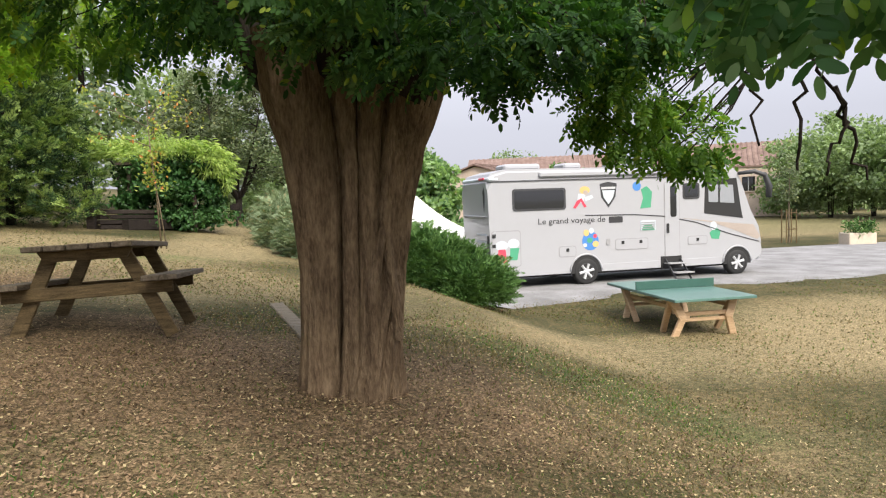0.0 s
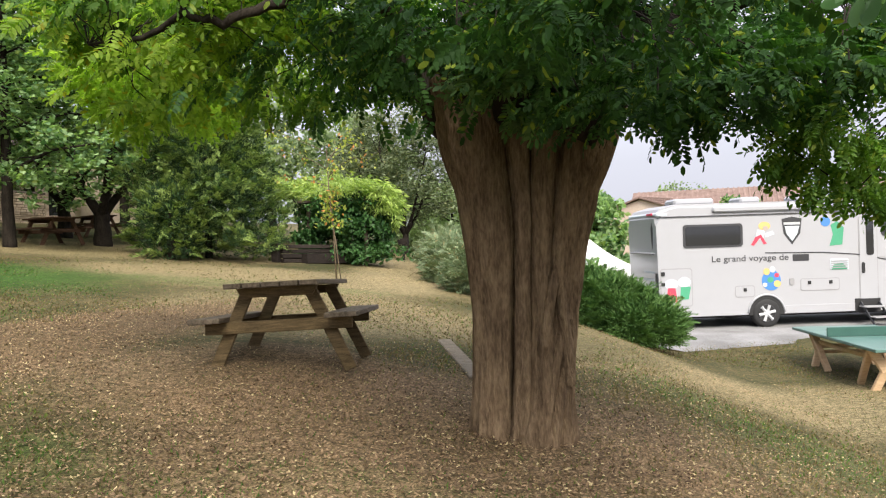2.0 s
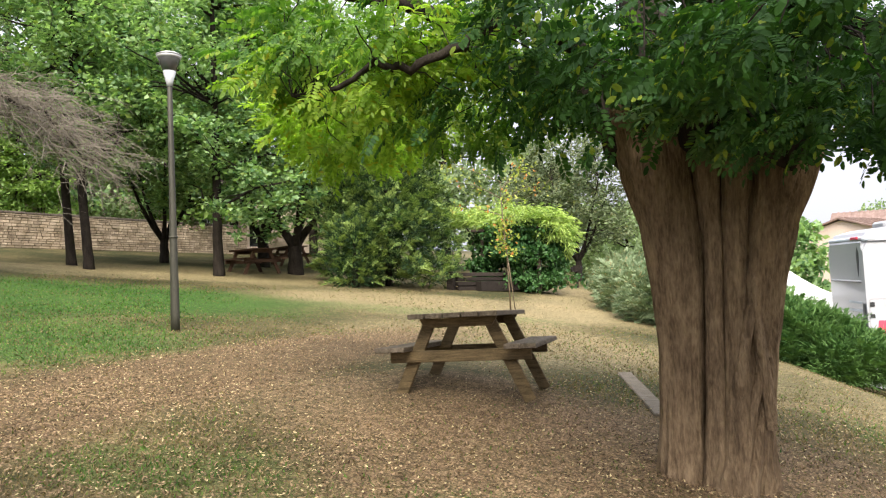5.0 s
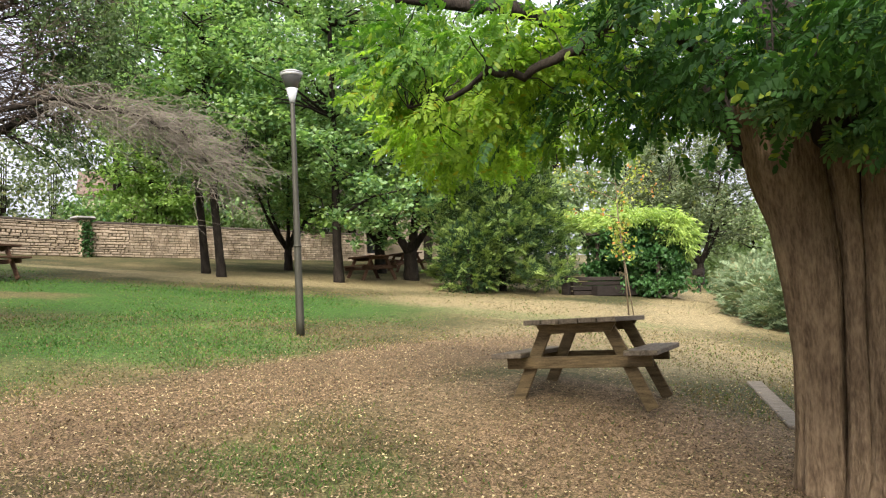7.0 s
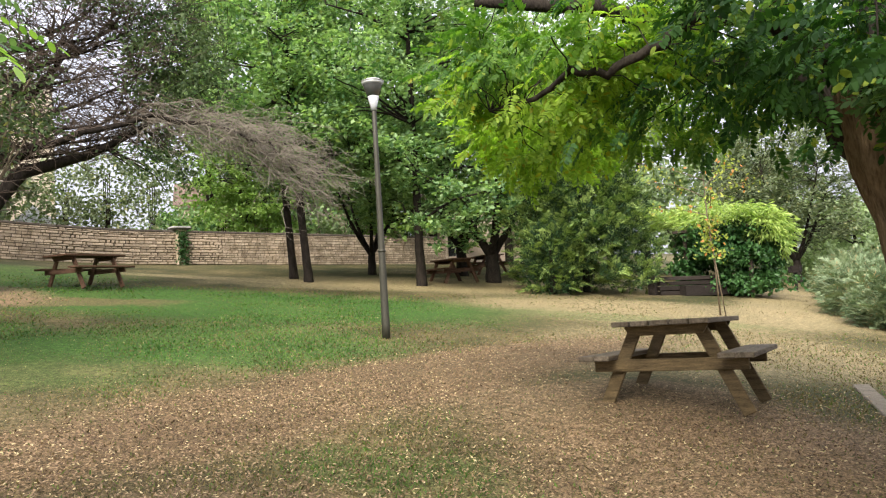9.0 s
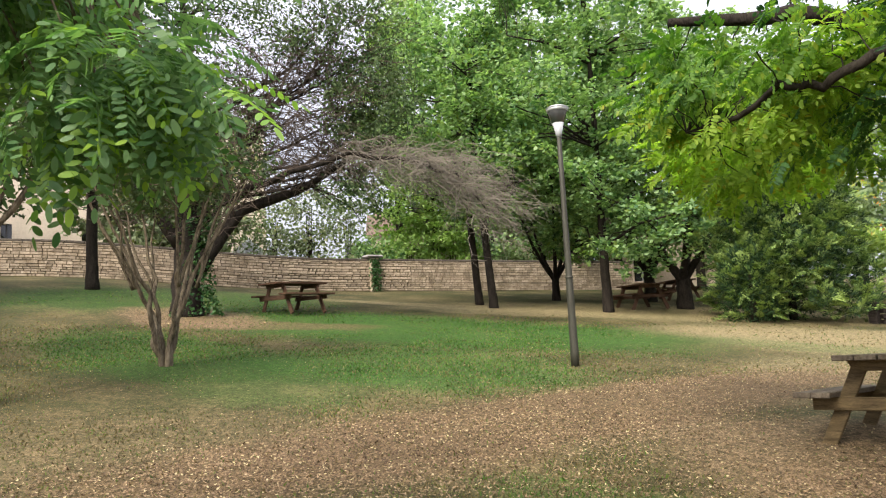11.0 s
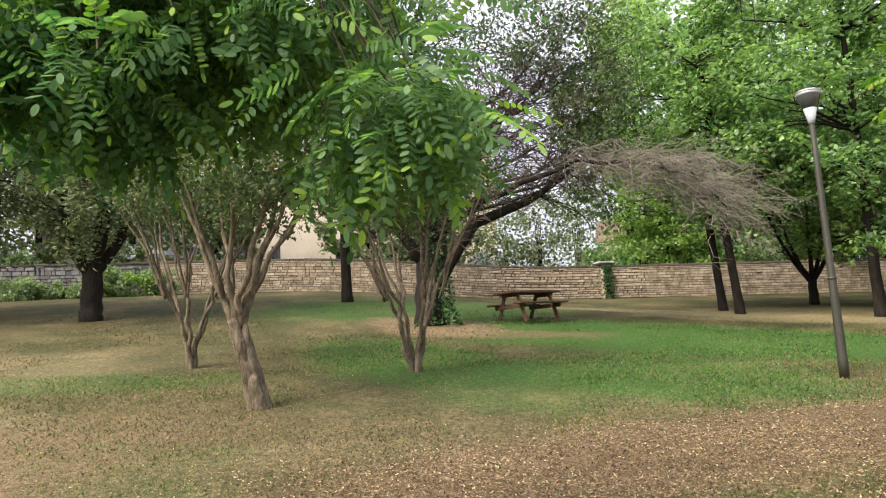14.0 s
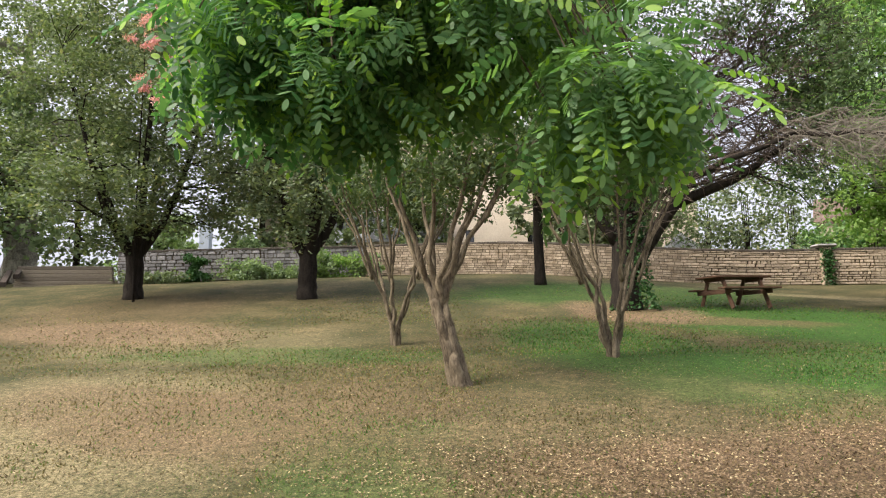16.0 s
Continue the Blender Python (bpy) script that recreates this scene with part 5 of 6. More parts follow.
def lawn_tree(az, d, h, r0, spread, first, leaf_mat, label, n=9000, group="lawn trees", fork=False, leaf=(0.17, 0.13), lean=(0, 0), bark=None, drop=0.0, seed_blobs=9, place=None):
    x, y, z = place if place else polar(az, d)
    if place:
        z = gz(x, y)
    lx, ly = lean
    stems = []
    if fork:
        stems.append(([(0, 0, -0.1), (0, 0, 0.5), (0.02, 0.02, first * 0.55)], (r0 * 1.25, r0, r0 * 0.95)))
        for q in range(5):
            a = q * 1.256 + 0.6
            c, s = math.cos(a), math.sin(a)
            stems.append(([(0, 0, first * 0.45), (0.28 * c * first, 0.28 * s * first, first * 0.85), (0.55 * spread * c * 0.6, 0.55 * spread * s * 0.6, first * 1.35), (spread * 0.6 * c, spread * 0.6 * s, h * 0.7)], (r0 * 0.62, r0 * 0.5, r0 * 0.34, 0.02)))
    else:
        stems.append(([(0, 0, -0.1), (lx * 0.1, ly * 0.1, 0.6), (lx * 0.5, ly * 0.5, first), (lx, ly, h * 0.6), (lx, ly, h * 0.92)], (r0 * 1.3, r0, r0 * 0.9, r0 * 0.5, 0.03)))
        for q in range(7):
            a = q * 0.9
            zz = first + (h - first) * q / 9
            stems.append(([(lx * 0.5, ly * 0.5, zz), (lx * 0.5 + spread * 0.4 * math.cos(a), ly * 0.5 + spread * 0.4 * math.sin(a), zz + 0.5), (lx + spread * 0.8 * math.cos(a), ly + spread * 0.8 * math.sin(a), zz + 0.6)], (r0 * 0.4, r0 * 0.25, 0.02)))
    blobs = []
    for k in range(seed_blobs):
        a = k * 2.4
        q = (k + 0.5) / seed_blobs
        zz = first + 0.5 - drop + (h - first) * q
        rad = spread * (0.62 + 0.38 * math.sin(math.pi * (0.15 + 0.8 * q)))
        off = rad * 0.55
        blobs.append(((lx + off * math.cos(a), ly + off * math.sin(a), zz), (rad * 0.62, rad * 0.62, (h - first) * 0.17 + 0.25), int(n * (1.0 if n > 12000 else 2.2)) // seed_blobs))
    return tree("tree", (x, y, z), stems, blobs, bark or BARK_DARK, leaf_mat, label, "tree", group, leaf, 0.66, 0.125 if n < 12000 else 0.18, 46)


lawn_tree(54.4, 23.4, 9.5, 0.125, 3.0, 2.6, LEAF_MAPLE, "young maple with a dark leaning trunk", 5500, lean=(-0.3, -0.15))
lawn_tree(53.3, 21.9, 8.5, 0.125, 2.4, 2.7, LEAF_MAPLE, "young maple with a slim dark trunk", 4500, lean=(-0.25, -0.25))
lawn_tree(48.2, 26.4, 6.0, 0.14, 2.6, 1.6, LEAF_MAPLE, "low forked tree with many stems", 6000, fork=True)
lawn_tree(44.4, 21.3, 12.0, 0.14, 3.4, 1.9, LEAF_MAPLE, "tall maple on the lawn with a straight dark trunk", 11000)
lawn_tree(38.6, 24.0, 8.0, 0.23, 3.4, 1.9, LEAF_MAPLE, "spreading tree with a dark forked trunk beside a picnic table", 6500, fork=True)
lawn_tree(41.0, 27.0, 9.0, 0.2, 3.2, 2.3, LEAF_MAPLE, "spreading tree behind the picnic tables", 3800, fork=True)
lawn_tree(34.5, 28.5, 9.0, 0.2, 3.0, 2.2, LEAF_LIGHT, "bright green tree behind the yew", 6000)
lawn_tree(49.5, 38.0, 13.0, 0.25, 4.2, 3.2, LEAF_MAPLE, "tall leafy tree behind the maples", 6500)
lawn_tree(16.0, 33.0, 6.4, 0.15, 2.9, 1.9, LEAF_GREY, "airy grey-green tree with a leaning trunk beside the path", 15000, fork=True, leaf=(0.18, 0.1), drop=0.3)
lawn_tree(57.5, 36.0, 7.0, 0.14, 2.6, 2.0, LEAF_LIGHT, "bright green small tree before the wall", 5000)
lawn_tree(83.4, 23.9, 8.0, 0.17, 2.8, 3.0, LEAF_GREY, "slender conifer with drooping bare lower boughs", 5000)
lawn_tree(102.0, 21.6, 8.5, 0.27, 3.0, 2.6, LEAF_GREY, "dark-barked plum tree with forked trunk", 30000, fork=True, leaf=(0.15, 0.09), drop=0.6)
lawn_tree(114.5, 24.3, 10.5, 0.27, 4.0, 2.7, LEAF_GREY, "dark-barked tree with a wide grey-green crown", 46000, fork=True, leaf=(0.15, 0.09), drop=0.9)
lawn_tree(121.5, 40.0, 15.0, 0.75, 6.0, 4.5, LEAF_GREY, "large plane tree with mottled bark", 22000, bark=BARK_PLANE, group="trees beyond the wall", leaf=(0.2, 0.15))


# pink flowers on a crape myrtle in bloom
def blooming():
    x, y, z = polar(114.5, 23.5)
    fx, fy = 3.4, 1.75
    stems = [([(0.03 * k, 0, -0.05), (0.05 * k, 0.02, 2.5), (0.3 * k + fx, fy, 6.2)], (0.035, 0.03, 0.012)) for k in (-1, 1)]
    t = tree("crape_myrtle", (x, y, z), stems, [((fx, fy, 6.4), (0.9, 0.9, 1.2), 1500)], BARK_DARK, LEAF_GREY, "tall crape myrtle in pink bloom before a dark tree", "tree", "crape myrtles", (0.09, 0.05), 0.4, 0.2, 24)
    fl = Mesh()
    p, _ = blob_points((fx + 0.3, fy + 0.3, 6.5), (0.8, 0.8, 1.7), 3600, 0.6, 0.3, 22, 0.1)
    leaf_quads(fl, p, 0.06, 0.05, 0.3)
    part("blossom", fl, BLOSSOM, t, "pink flower clusters")


# ---- yew, junipers and shrubs ----
def plumes(mesh, P, D, length, width, k=22):
    """Feathery shoots: short needles on both sides of an axis that bends down at its tip."""
    n = len(P)
    D = D / (np.linalg.norm(D, axis=1)[:, None] + 1e-9)
    S = np.cross(D, np.array([0, 0, 1.0])[None, :] + rng.normal(size=(n, 3)) * 0.35)
    S /= np.linalg.norm(S, axis=1)[:, None] + 1e-9
    N = np.cross(S, D)
    L = (length * rng.uniform(0.55, 1.25, n))[:, None]
    for j in range(k):
        a = (j + 0.5) / k
        o = P + D * L * a - np.array([0, 0, 1.0]) * L * 0.3 * a * a
        side = 1 if j % 2 else -1
        t = D * (0.75 + 0.5 * a) + S * side * (1 - a * 0.5) + N * rng.normal(size=(n, 1)) * 0.35 + rng.normal(size=(n, 3)) * 0.15
        t /= np.linalg.norm(t, axis=1)[:, None]
        w = np.cross(t, N)
        w /= np.linalg.norm(w, axis=1)[:, None] + 1e-9
        q = L * 0.42 * (1.05 - 0.6 * a)
        mesh.many(np.stack([o, o + t * q * 0.5 + w * width * 0.5, o + t * q, o + t * q * 0.5 - w * width * 0.5], 1), 4, [(0, 1, 2, 3)])


def needle_bush(name, x, y, blobs, mat, label, category, length, width, spikes=False, group="", stems=((0, 0),), plume=0.3, dense=36, tips=None):
    """An evergreen: sprays of short upward and outward shoots over a lumpy mass."""
    t = thing(name, Matrix.Translation((x, y, gz(x, y))), label, category, group)
    tk = Mesh()
    for sx, sy in stems:
        tk.tube([(sx, sy, -0.08), (sx, sy, 0.5), (sx, sy, max(b[0][2] for b in blobs) * 0.8)], (0.12, 0.1, 0.03), 8)
    part("trunk", tk, BARK_DARK, t, "", True)
    cr, sh = Mesh(), Mesh()
    for c, r, n in blobs:
        c, r = np.array(c, float), np.array(r, float)
        u = rng.normal(size=(n, 3))
        u /= np.linalg.norm(u, axis=1)[:, None]
        k = rng.normal(size=(16, 3))
        k /= np.linalg.norm(k, axis=1)[:, None]
        lump = 1 + 0.16 * np.max(u @ k.T, axis=1) - 0.16
        p = c + u * r * (lump * rng.uniform(0.72, 1.04, n))[:, None]
        p = p[p[:, 2] > 0.02]
        uu = (p - c) / r
        al = uu * np.array([1, 1, 0.5]) + rng.normal(size=p.shape) * 0.45 + np.array([0, 0, 0.35])
        leaf_quads(cr, p, length, width, 0.2, al)
    for c, r, n in blobs:
        c, r = np.array(c, float), np.array(r, float)
        u = rng.normal(size=(int(dense * r[0] * (r[0] + r[2])) + 8, 3))
        u /= np.linalg.norm(u, axis=1)[:, None]
        p = c + u * r * rng.uniform(0.82, 1.0, len(u))[:, None]
        up = p[:, 2] > 0.08
        plumes(sh, p[up], u[up] * np.array([1, 1, 0.5]) + np.array([0, 0, 0.55]) + rng.normal(size=p[up].shape) * 0.25, plume, plume * 0.085, 30)
    if spikes:
        c, r, n = blobs[0]
        c, r, m = np.array(c, float), np.array(r, float), n // 3
        u = rng.normal(size=(m, 3))
        u /= np.linalg.norm(u, axis=1)[:, None]
        p = c + u * r * rng.uniform(0.85, 1.12, m)[:, None]
        p = p[p[:, 2] > 0.05]
        leaf_quads(cr, p, 0.17, 0.02, 0.2, (p - c) / r * np.array([1, 1, 0.4]) + rng.normal(size=p.shape) * 0.5 + np.array([0, 0, 0.3]))
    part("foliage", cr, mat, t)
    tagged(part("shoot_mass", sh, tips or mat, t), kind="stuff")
    return t


bl = []
for k in range(96):
    z = 0.25 + 6.0 * (k / 96)
    rr_ = 1.8 * (1 - (z / 6.9) ** 1.5) + 0.12
    a = k * 2.4
    q = rng.uniform(0.68, 1.08)
    s = rng.uniform(0.28, 0.62)
    bl.append(((rr_ * q * math.cos(a), rr_ * q * math.sin(a), z + rng.normal() * 0.12), (s, s, s * 0.75), 500))
bl.append(((0, 0, 2.2), (1.3, 1.3, 2.4), 9000))
yx, yy, _ = polar(31.3, 21.2)
needle_bush("yew", yx, yy, bl, NEEDLE_SHADED, "broad dark green yew reaching to the ground", "conifer", 0.12, 0.022, plume=0.4, dense=60, tips=SHOOT)
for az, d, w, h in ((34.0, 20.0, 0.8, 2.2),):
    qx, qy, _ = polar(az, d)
    needle_bush("yew", qx, qy, [((0, 0, h * 0.4), (w, w, h * 0.55), 2600), ((0.3, 0.2, h * 0.7), (w * 0.6, w * 0.6, h * 0.4), 1200)], NEEDLE_SHADED, "smaller dark yew bush against the large one", "conifer", 0.12, 0.035, plume=0.4, dense=60, tips=SHOOT)


def juniper(x, y, w, h, mat, label, n=3600):
    blobs = [((0, 0, h * 0.3), (w, w * 0.9, h * 0.62), n)]
    for k in range(5):
        a = k * 1.3 + x
        blobs.append(((w * 0.5 * math.cos(a), w * 0.5 * math.sin(a), h * rng.uniform(0.3, 0.6)), (w * 0.55, w * 0.55, h * 0.45), n // 4))
    return needle_bush("juniper", x, y, blobs, mat, label, "juniper bush", 0.11, 0.02, True, group="junipers along the bank", plume=0.32, dense=150)


for x, y, w, h, mat, n in ((0.45, 13.6, 0.8, 0.95, JUNI_DARK, 4200), (-0.2, 14.2, 1.0, 1.15, JUNI_DARK, 5200), (-0.8, 15.3, 1.0, 1.15, JUNI_DARK, 4200), (-1.6, 15.4, 1.1, 1.2, JUNI_PALE, 4200), (-2.5, 16.4, 1.25, 1.3, JUNI_PALE, 4600),
                           (-3.3, 18.4, 1.4, 1.4, JUNI_PALE, 4600), (-3.9, 20.6, 1.4, 1.5, JUNI_PALE, 4400), (-4.7, 23.2, 1.4, 1.6, JUNI_PALE, 4000), (-5.5, 26.0, 1.4, 1.6, JUNI_PALE, 3400), (-6.4, 29.0, 1.4, 1.6, JUNI_PALE, 3000), (-1.9, 18.0, 1.2, 1.5, JUNI_PALE, 3000)):
    juniper(x, y, w, h, mat, "low spreading dark green juniper on the grassy bank" if mat is JUNI_DARK else "mounded grey-green juniper on the grassy bank", n * 2)


# ---- arbour smothered in vines ----
def arbour():
    x, y, z = polar(21.6, 23.2)
    t = thing("vine_arbour", Matrix.Translation((x, y, z)), "arbour smothered in ivy with a drooping yellow-green vine on top", "arbour")
    for px in (-0.7, 1.2):
        for py in (-0.5, 0.6):
            part("post", Mesh().box((px, py, 0.95), (0.1, 0.1, 1.9), bevel=0.01), SLEEPER, t)
    part("roof_frame", Mesh().box((0.2, 0, 1.95), (2.4, 1.4, 0.08), bevel=0.01), SLEEPER, t)
    ivy, vine = Mesh(), Mesh()
    for c, r, n in (((0.3, -0.1, 1.1), (1.7, 1.2, 1.25), 9000), ((1.0, -0.2, 0.9), (0.9, 0.9, 1.0), 2200), ((-0.5, 0.0, 1.5), (0.8, 0.8, 0.8), 1400), ((0.6, -0.3, 0.25), (1.9, 1.0, 0.3), 1400)):
        p, _ = blob_points(c, r, n, 0.75, 0.12, 60, 0.12)
        leaf_quads(ivy, p[p[:, 2] > 0], 0.14, 0.12, 0.25)
    part("ivy_foliage", ivy, IVY, t, "dark ivy")
    for c, r, n in (((0.2, 0, 2.4), (1.9, 1.3, 0.36), 4600), ((-1.5, -0.2, 2.55), (0.8, 0.8, 0.3), 1200), ((1.6, -0.2, 2.0), (0.6, 0.9, 0.5), 2000), ((1.95, -0.1, 1.55), (0.35, 0.6, 0.5), 500)):
        p, _ = blob_points(c, r, n, 0.6, 0.2, 40, 0.16)
        al = (p - np.array(c)) * np.array([1, 1, 0.2]) + np.array([0, 0, -0.45]) + rng.normal(size=p.shape) * 0.3
        leaf_quads(vine, p, 0.2, 0.05, 0.3, al)
    part("vine_foliage", vine, VINE, t, "yellow-green drooping vine")


arbour()


def sapling(x, y):
    z = gz(x, y)
    t = thing("sapling", Matrix.Translation((x, y, z)), "thin sapling with yellowing leaves tied to a stake", "tree")
    part("stake", Mesh().tube([(0.02, 0, -0.1), (-0.1, 0, 1.0), (-0.2, 0, 1.75)], (0.014, 0.013, 0.012), 7), BARK_SMOOTH, t, "thin weathered wooden stake", True)
    part("trunk", Mesh().tube([(-0.12, 0.04, -0.05), (-0.15, 0.03, 1.2), (-0.22, 0, 2.2), (-0.25, 0, 3.2)], (0.02, 0.018, 0.014, 0.006), 7), BARK_SMOOTH, t, "", True)
    br, lv = Mesh(), Mesh()
    for k in range(14):
        zz = 1.3 + 1.8 * k / 14
        a = k * 2.2
        L = (1.5 if k > 6 else 0.3) * rng.uniform(0.6, 1.1)
        e = np.array([-0.2 + L * math.cos(a), L * math.sin(a) * 0.7, zz + 0.22 * L + (0.25 if k > 8 else 0)])
        q = bent((-0.2, 0, zz), e, 5, 0.05, 0.15)
        br.tube(q, np.linspace(0.01, 0.003, 5), 4, False)
        m = 38
        i = rng.uniform(1, 4, m)
        p = np.stack([np.interp(i, range(5), q[:, c]) for c in range(3)], 1) + rng.normal(size=(m, 3)) * 0.1
        leaf_quads(lv, p, 0.095, 0.055, 0.3)
    tagged(part("branch_mass", br, BARK_SMOOTH, t), kind="stuff")
    part("crown", lv, AUTUMN, t, "yellow and orange leaves")


sapling(-6.0, 15.3)
blooming()


# ---- stone walls ----
def wall_course(a, b, height, course, thick, stone_mat, joined_mat, name, label, length=(0.22, 0.6), loose=(0, 0), coping=True):
    """A wall from a to b that follows the ground: a mortar core, coursed stones proud of it, and a coping."""
    ax, ay = a
    bx, by = b
    L = math.hypot(bx - ax, by - ay)
    ux, uy = (bx - ax) / L, (by - ay) / L
    # the face that is seen looks towards plus x
    nx, ny = (uy, -ux) if uy > 0 else (-uy, ux)
    w = thing(name, Matrix.Identity(4), label, "stone wall", kind="structure")
    core, k = Mesh(), max(2, int(L / 1.5))
    v = []
    for i in range(k + 1):
        s = L * i / k
        x, y = ax + ux * s, ay + uy * s
        z = gz(x, y)
        for q, zz in ((0, -0.3), (0, height), (-thick, height), (-thick, -0.3)):
            v.append((x + nx * q, y + ny * q, z + zz))
    f = [(i * 4 + j, i * 4 + (j + 1) % 4, i * 4 + 4 + (j + 1) % 4, i * 4 + 4 + j) for i in range(k) for j in range(4)] + [(0, 1, 2, 3), (k * 4 + 3, k * 4 + 2, k * 4 + 1, k * 4)]
    core.add(v, f)
    part("mortar_core", core, MORTAR, w)
    if coping:
        cs, n = 0.0, 0
        while cs < L:
            q = min(rng.uniform(0.5, 0.9), L - cs)
            x, y = ax + ux * (cs + q / 2), ay + uy * (cs + q / 2)
            slope = (gz(ax + ux * (cs + q), ay + uy * (cs + q)) - gz(ax + ux * cs, ay + uy * cs)) / q if q > 0.05 else 0
            m = Matrix.Rotation(math.atan2(uy, ux), 4, "Z") @ Matrix.Rotation(-math.atan(slope), 4, "Y")
            part("coping_stone", Mesh().box((0, 0, 0), (q - 0.015, thick + 0.14, 0.09), None, 0.015), COPING, w, "", False, Matrix.Translation((x - nx * thick / 2, y - ny * thick / 2, gz(x, y) + height + 0.045 + rng.uniform(-0.008, 0.008))) @ m)
            cs += q
            n += 1
    rest, z0, parts = Mesh(), 0.0, 0
    shapes = {}
    while z0 < height - 0.03:
        ch = min(course * rng.uniform(0.75, 1.35), height - z0)
        s = rng.uniform(-0.3, 0)
        while s < L:
            q = rng.uniform(*length)
            s0, s1 = max(0, s), min(L, s + q)
            s += q
            if s1 - s0 < 0.06:
                continue
            c = (s0 + s1) / 2
            x, y = ax + ux * c, ay + uy * c
            slope = (gz(ax + ux * s1, ay + uy * s1) - gz(ax + ux * s0, ay + uy * s0)) / (s1 - s0)
            m = Matrix.Rotation(math.atan2(uy, ux), 4, "Z") @ Matrix.Rotation(-math.atan(slope), 4, "Y")
            out = rng.uniform(-0.01, 0.03)
            o = (x + nx * out, y + ny * out, gz(x, y) + z0 + ch / 2)
            size = (s1 - s0 - 0.026, 0.12, ch - 0.026)
            if loose[0] < c < loose[1] and parts < 300:
                key = (round(size[0], 1), round(size[2], 2))
                if key not in shapes:
                    shapes[key] = part("stone", Mesh().box((0, 0, 0), (max(key[0], 0.08), 0.12, max(key[1], 0.04)), None, 0.012), stone_mat, w, "", False, Matrix.Translation(o) @ m)
                else:
                    e = new("stone", shapes[key].data)
                    e.parent = w
                    e.matrix_basis = Matrix.Translation(o) @ m
                parts += 1
            else:
                rest.box(o, size, m)
        z0 += ch
    tagged(part("stones", rest, joined_mat, w, "coursed stones"), kind="stuff")
    return w


STONE_GREY_R = surface("grey_fieldstone_rest", (0.15, 0.14, 0.135), (0.36, 0.34, 0.33), 3, 0.95, 0.6, 0, 25, vary=0.3, dirt=0.3, bump_d=0.02, island=True)
wall_course((-32.2, -4.0), (-24.4, 27.0), 1.32, 0.1, 0.4, STONE, STONE_R, "wall_west", "long coursed limestone wall with a dark coping", (0.12, 0.42), (14, 20.5))
wall_course((-29.9, -14.2), (-32.2, -4.05), 1.3, 0.15, 0.45, STONE_GREY, STONE_GREY_R, "wall_south", "grey fieldstone wall with weeds at its foot", (0.12, 0.38), (0, 6))


def pillar():
    x, y = -27.65, 14.3
    t = thing("wall_pillar", Matrix.Translation((x, y, gz(x, y))), "ivy-grown stone pillar with a pale cap set in the wall", "pillar")
    part("shaft", Mesh().box((0, 0, 0.7), (0.45, 0.4, 1.5), bevel=0.03), STONE, t)
    part("cap", Mesh().box((0, 0, 1.5), (0.6, 0.8, 0.12), bevel=0.05), STONE_GREY, t, "pale slab cap")
    iv = Mesh()
    n = 420
    p = np.stack([np.full(n, 0.24) + rng.uniform(0, 0.07, n), rng.normal(size=n) * 0.13, rng.uniform(0, 1.4, n)], 1)
    leaf_quads(iv, p, 0.1, 0.09, 0.1)
    part("ivy", iv, IVY, t, "dark ivy over the face")


pillar()


def ivy_patch(az, d, w, h, mat, label, n=1500, name="wall_creeper"):
    x, y, z = polar(az, d)
    t = thing(name, Matrix.Translation((x, y, z)), label, "creeper", "creepers along the wall")
    m = Mesh()
    p, _ = blob_points((0, 0, h * 0.45), (0.35, w, h * 0.6), n, 0.3, 0.3, 26, 0.2)
    leaf_quads(m, p[p[:, 2] > -0.05], 0.13, 0.1, 0.3)
    part("foliage", m, mat, t)


for az, d, w, h, mat in ((113, 31.6, 1.6, 0.5, LEAF_GREY), (110, 31.7, 0.6, 1.2, IVY), (106.5, 31.8, 1.6, 0.9, LEAF_FAR), (104, 31.8, 1.2, 0.6, LEAF_FAR), (99.5, 31.6, 1.5, 1.2, LEAF_LIGHT), (97.2, 31.6, 0.9, 1.0, LEAF_FAR), (100.8, 31.6, 0.7, 1.3, LEAF_FAR)):
    ivy_patch(az, d, w, h, mat, "straggling green weeds and creeper against the wall")


# ---- sleeper steps ----
def steps():
    a, b = polar(121.8, 33.5), polar(115.6, 32.6)
    t = thing("steps", Matrix.Identity(4), "broad garden steps made of weathered timber sleepers", "steps")
    for k in range(6):
        f = 0.36 * k
        z = min(a[2], b[2]) - 0.1 + k * 0.19
        dx, dy = -0.88, -0.47
        part("sleeper", Mesh().beam((a[0] + dx * f, a[1] + dy * f, z + 0.085), (b[0] + dx * f, b[1] + dy * f, z + 0.085), 0.42, 0.15, 0.015), SLEEPER_GREY, t)
    for q in (0, 0.5):
        part("edge_log", Mesh().beam((a[0] + 0.3, a[1] - 0.3 + q, a[2] + 0.1 + q * 0.6), (a[0] - 2.2, a[1] - 1.6 + q, a[2] + 0.85 + q * 0.2), 0.2, 0.2), SLEEPER, t)


steps()


SLEEPER_DARK = surface("tarred_sleeper_wood", (0.012, 0.009, 0.008), (0.05, 0.04, 0.034), 5, 0.85, 0.6, 0, 40, (1, 6, 6), vary=0.3)


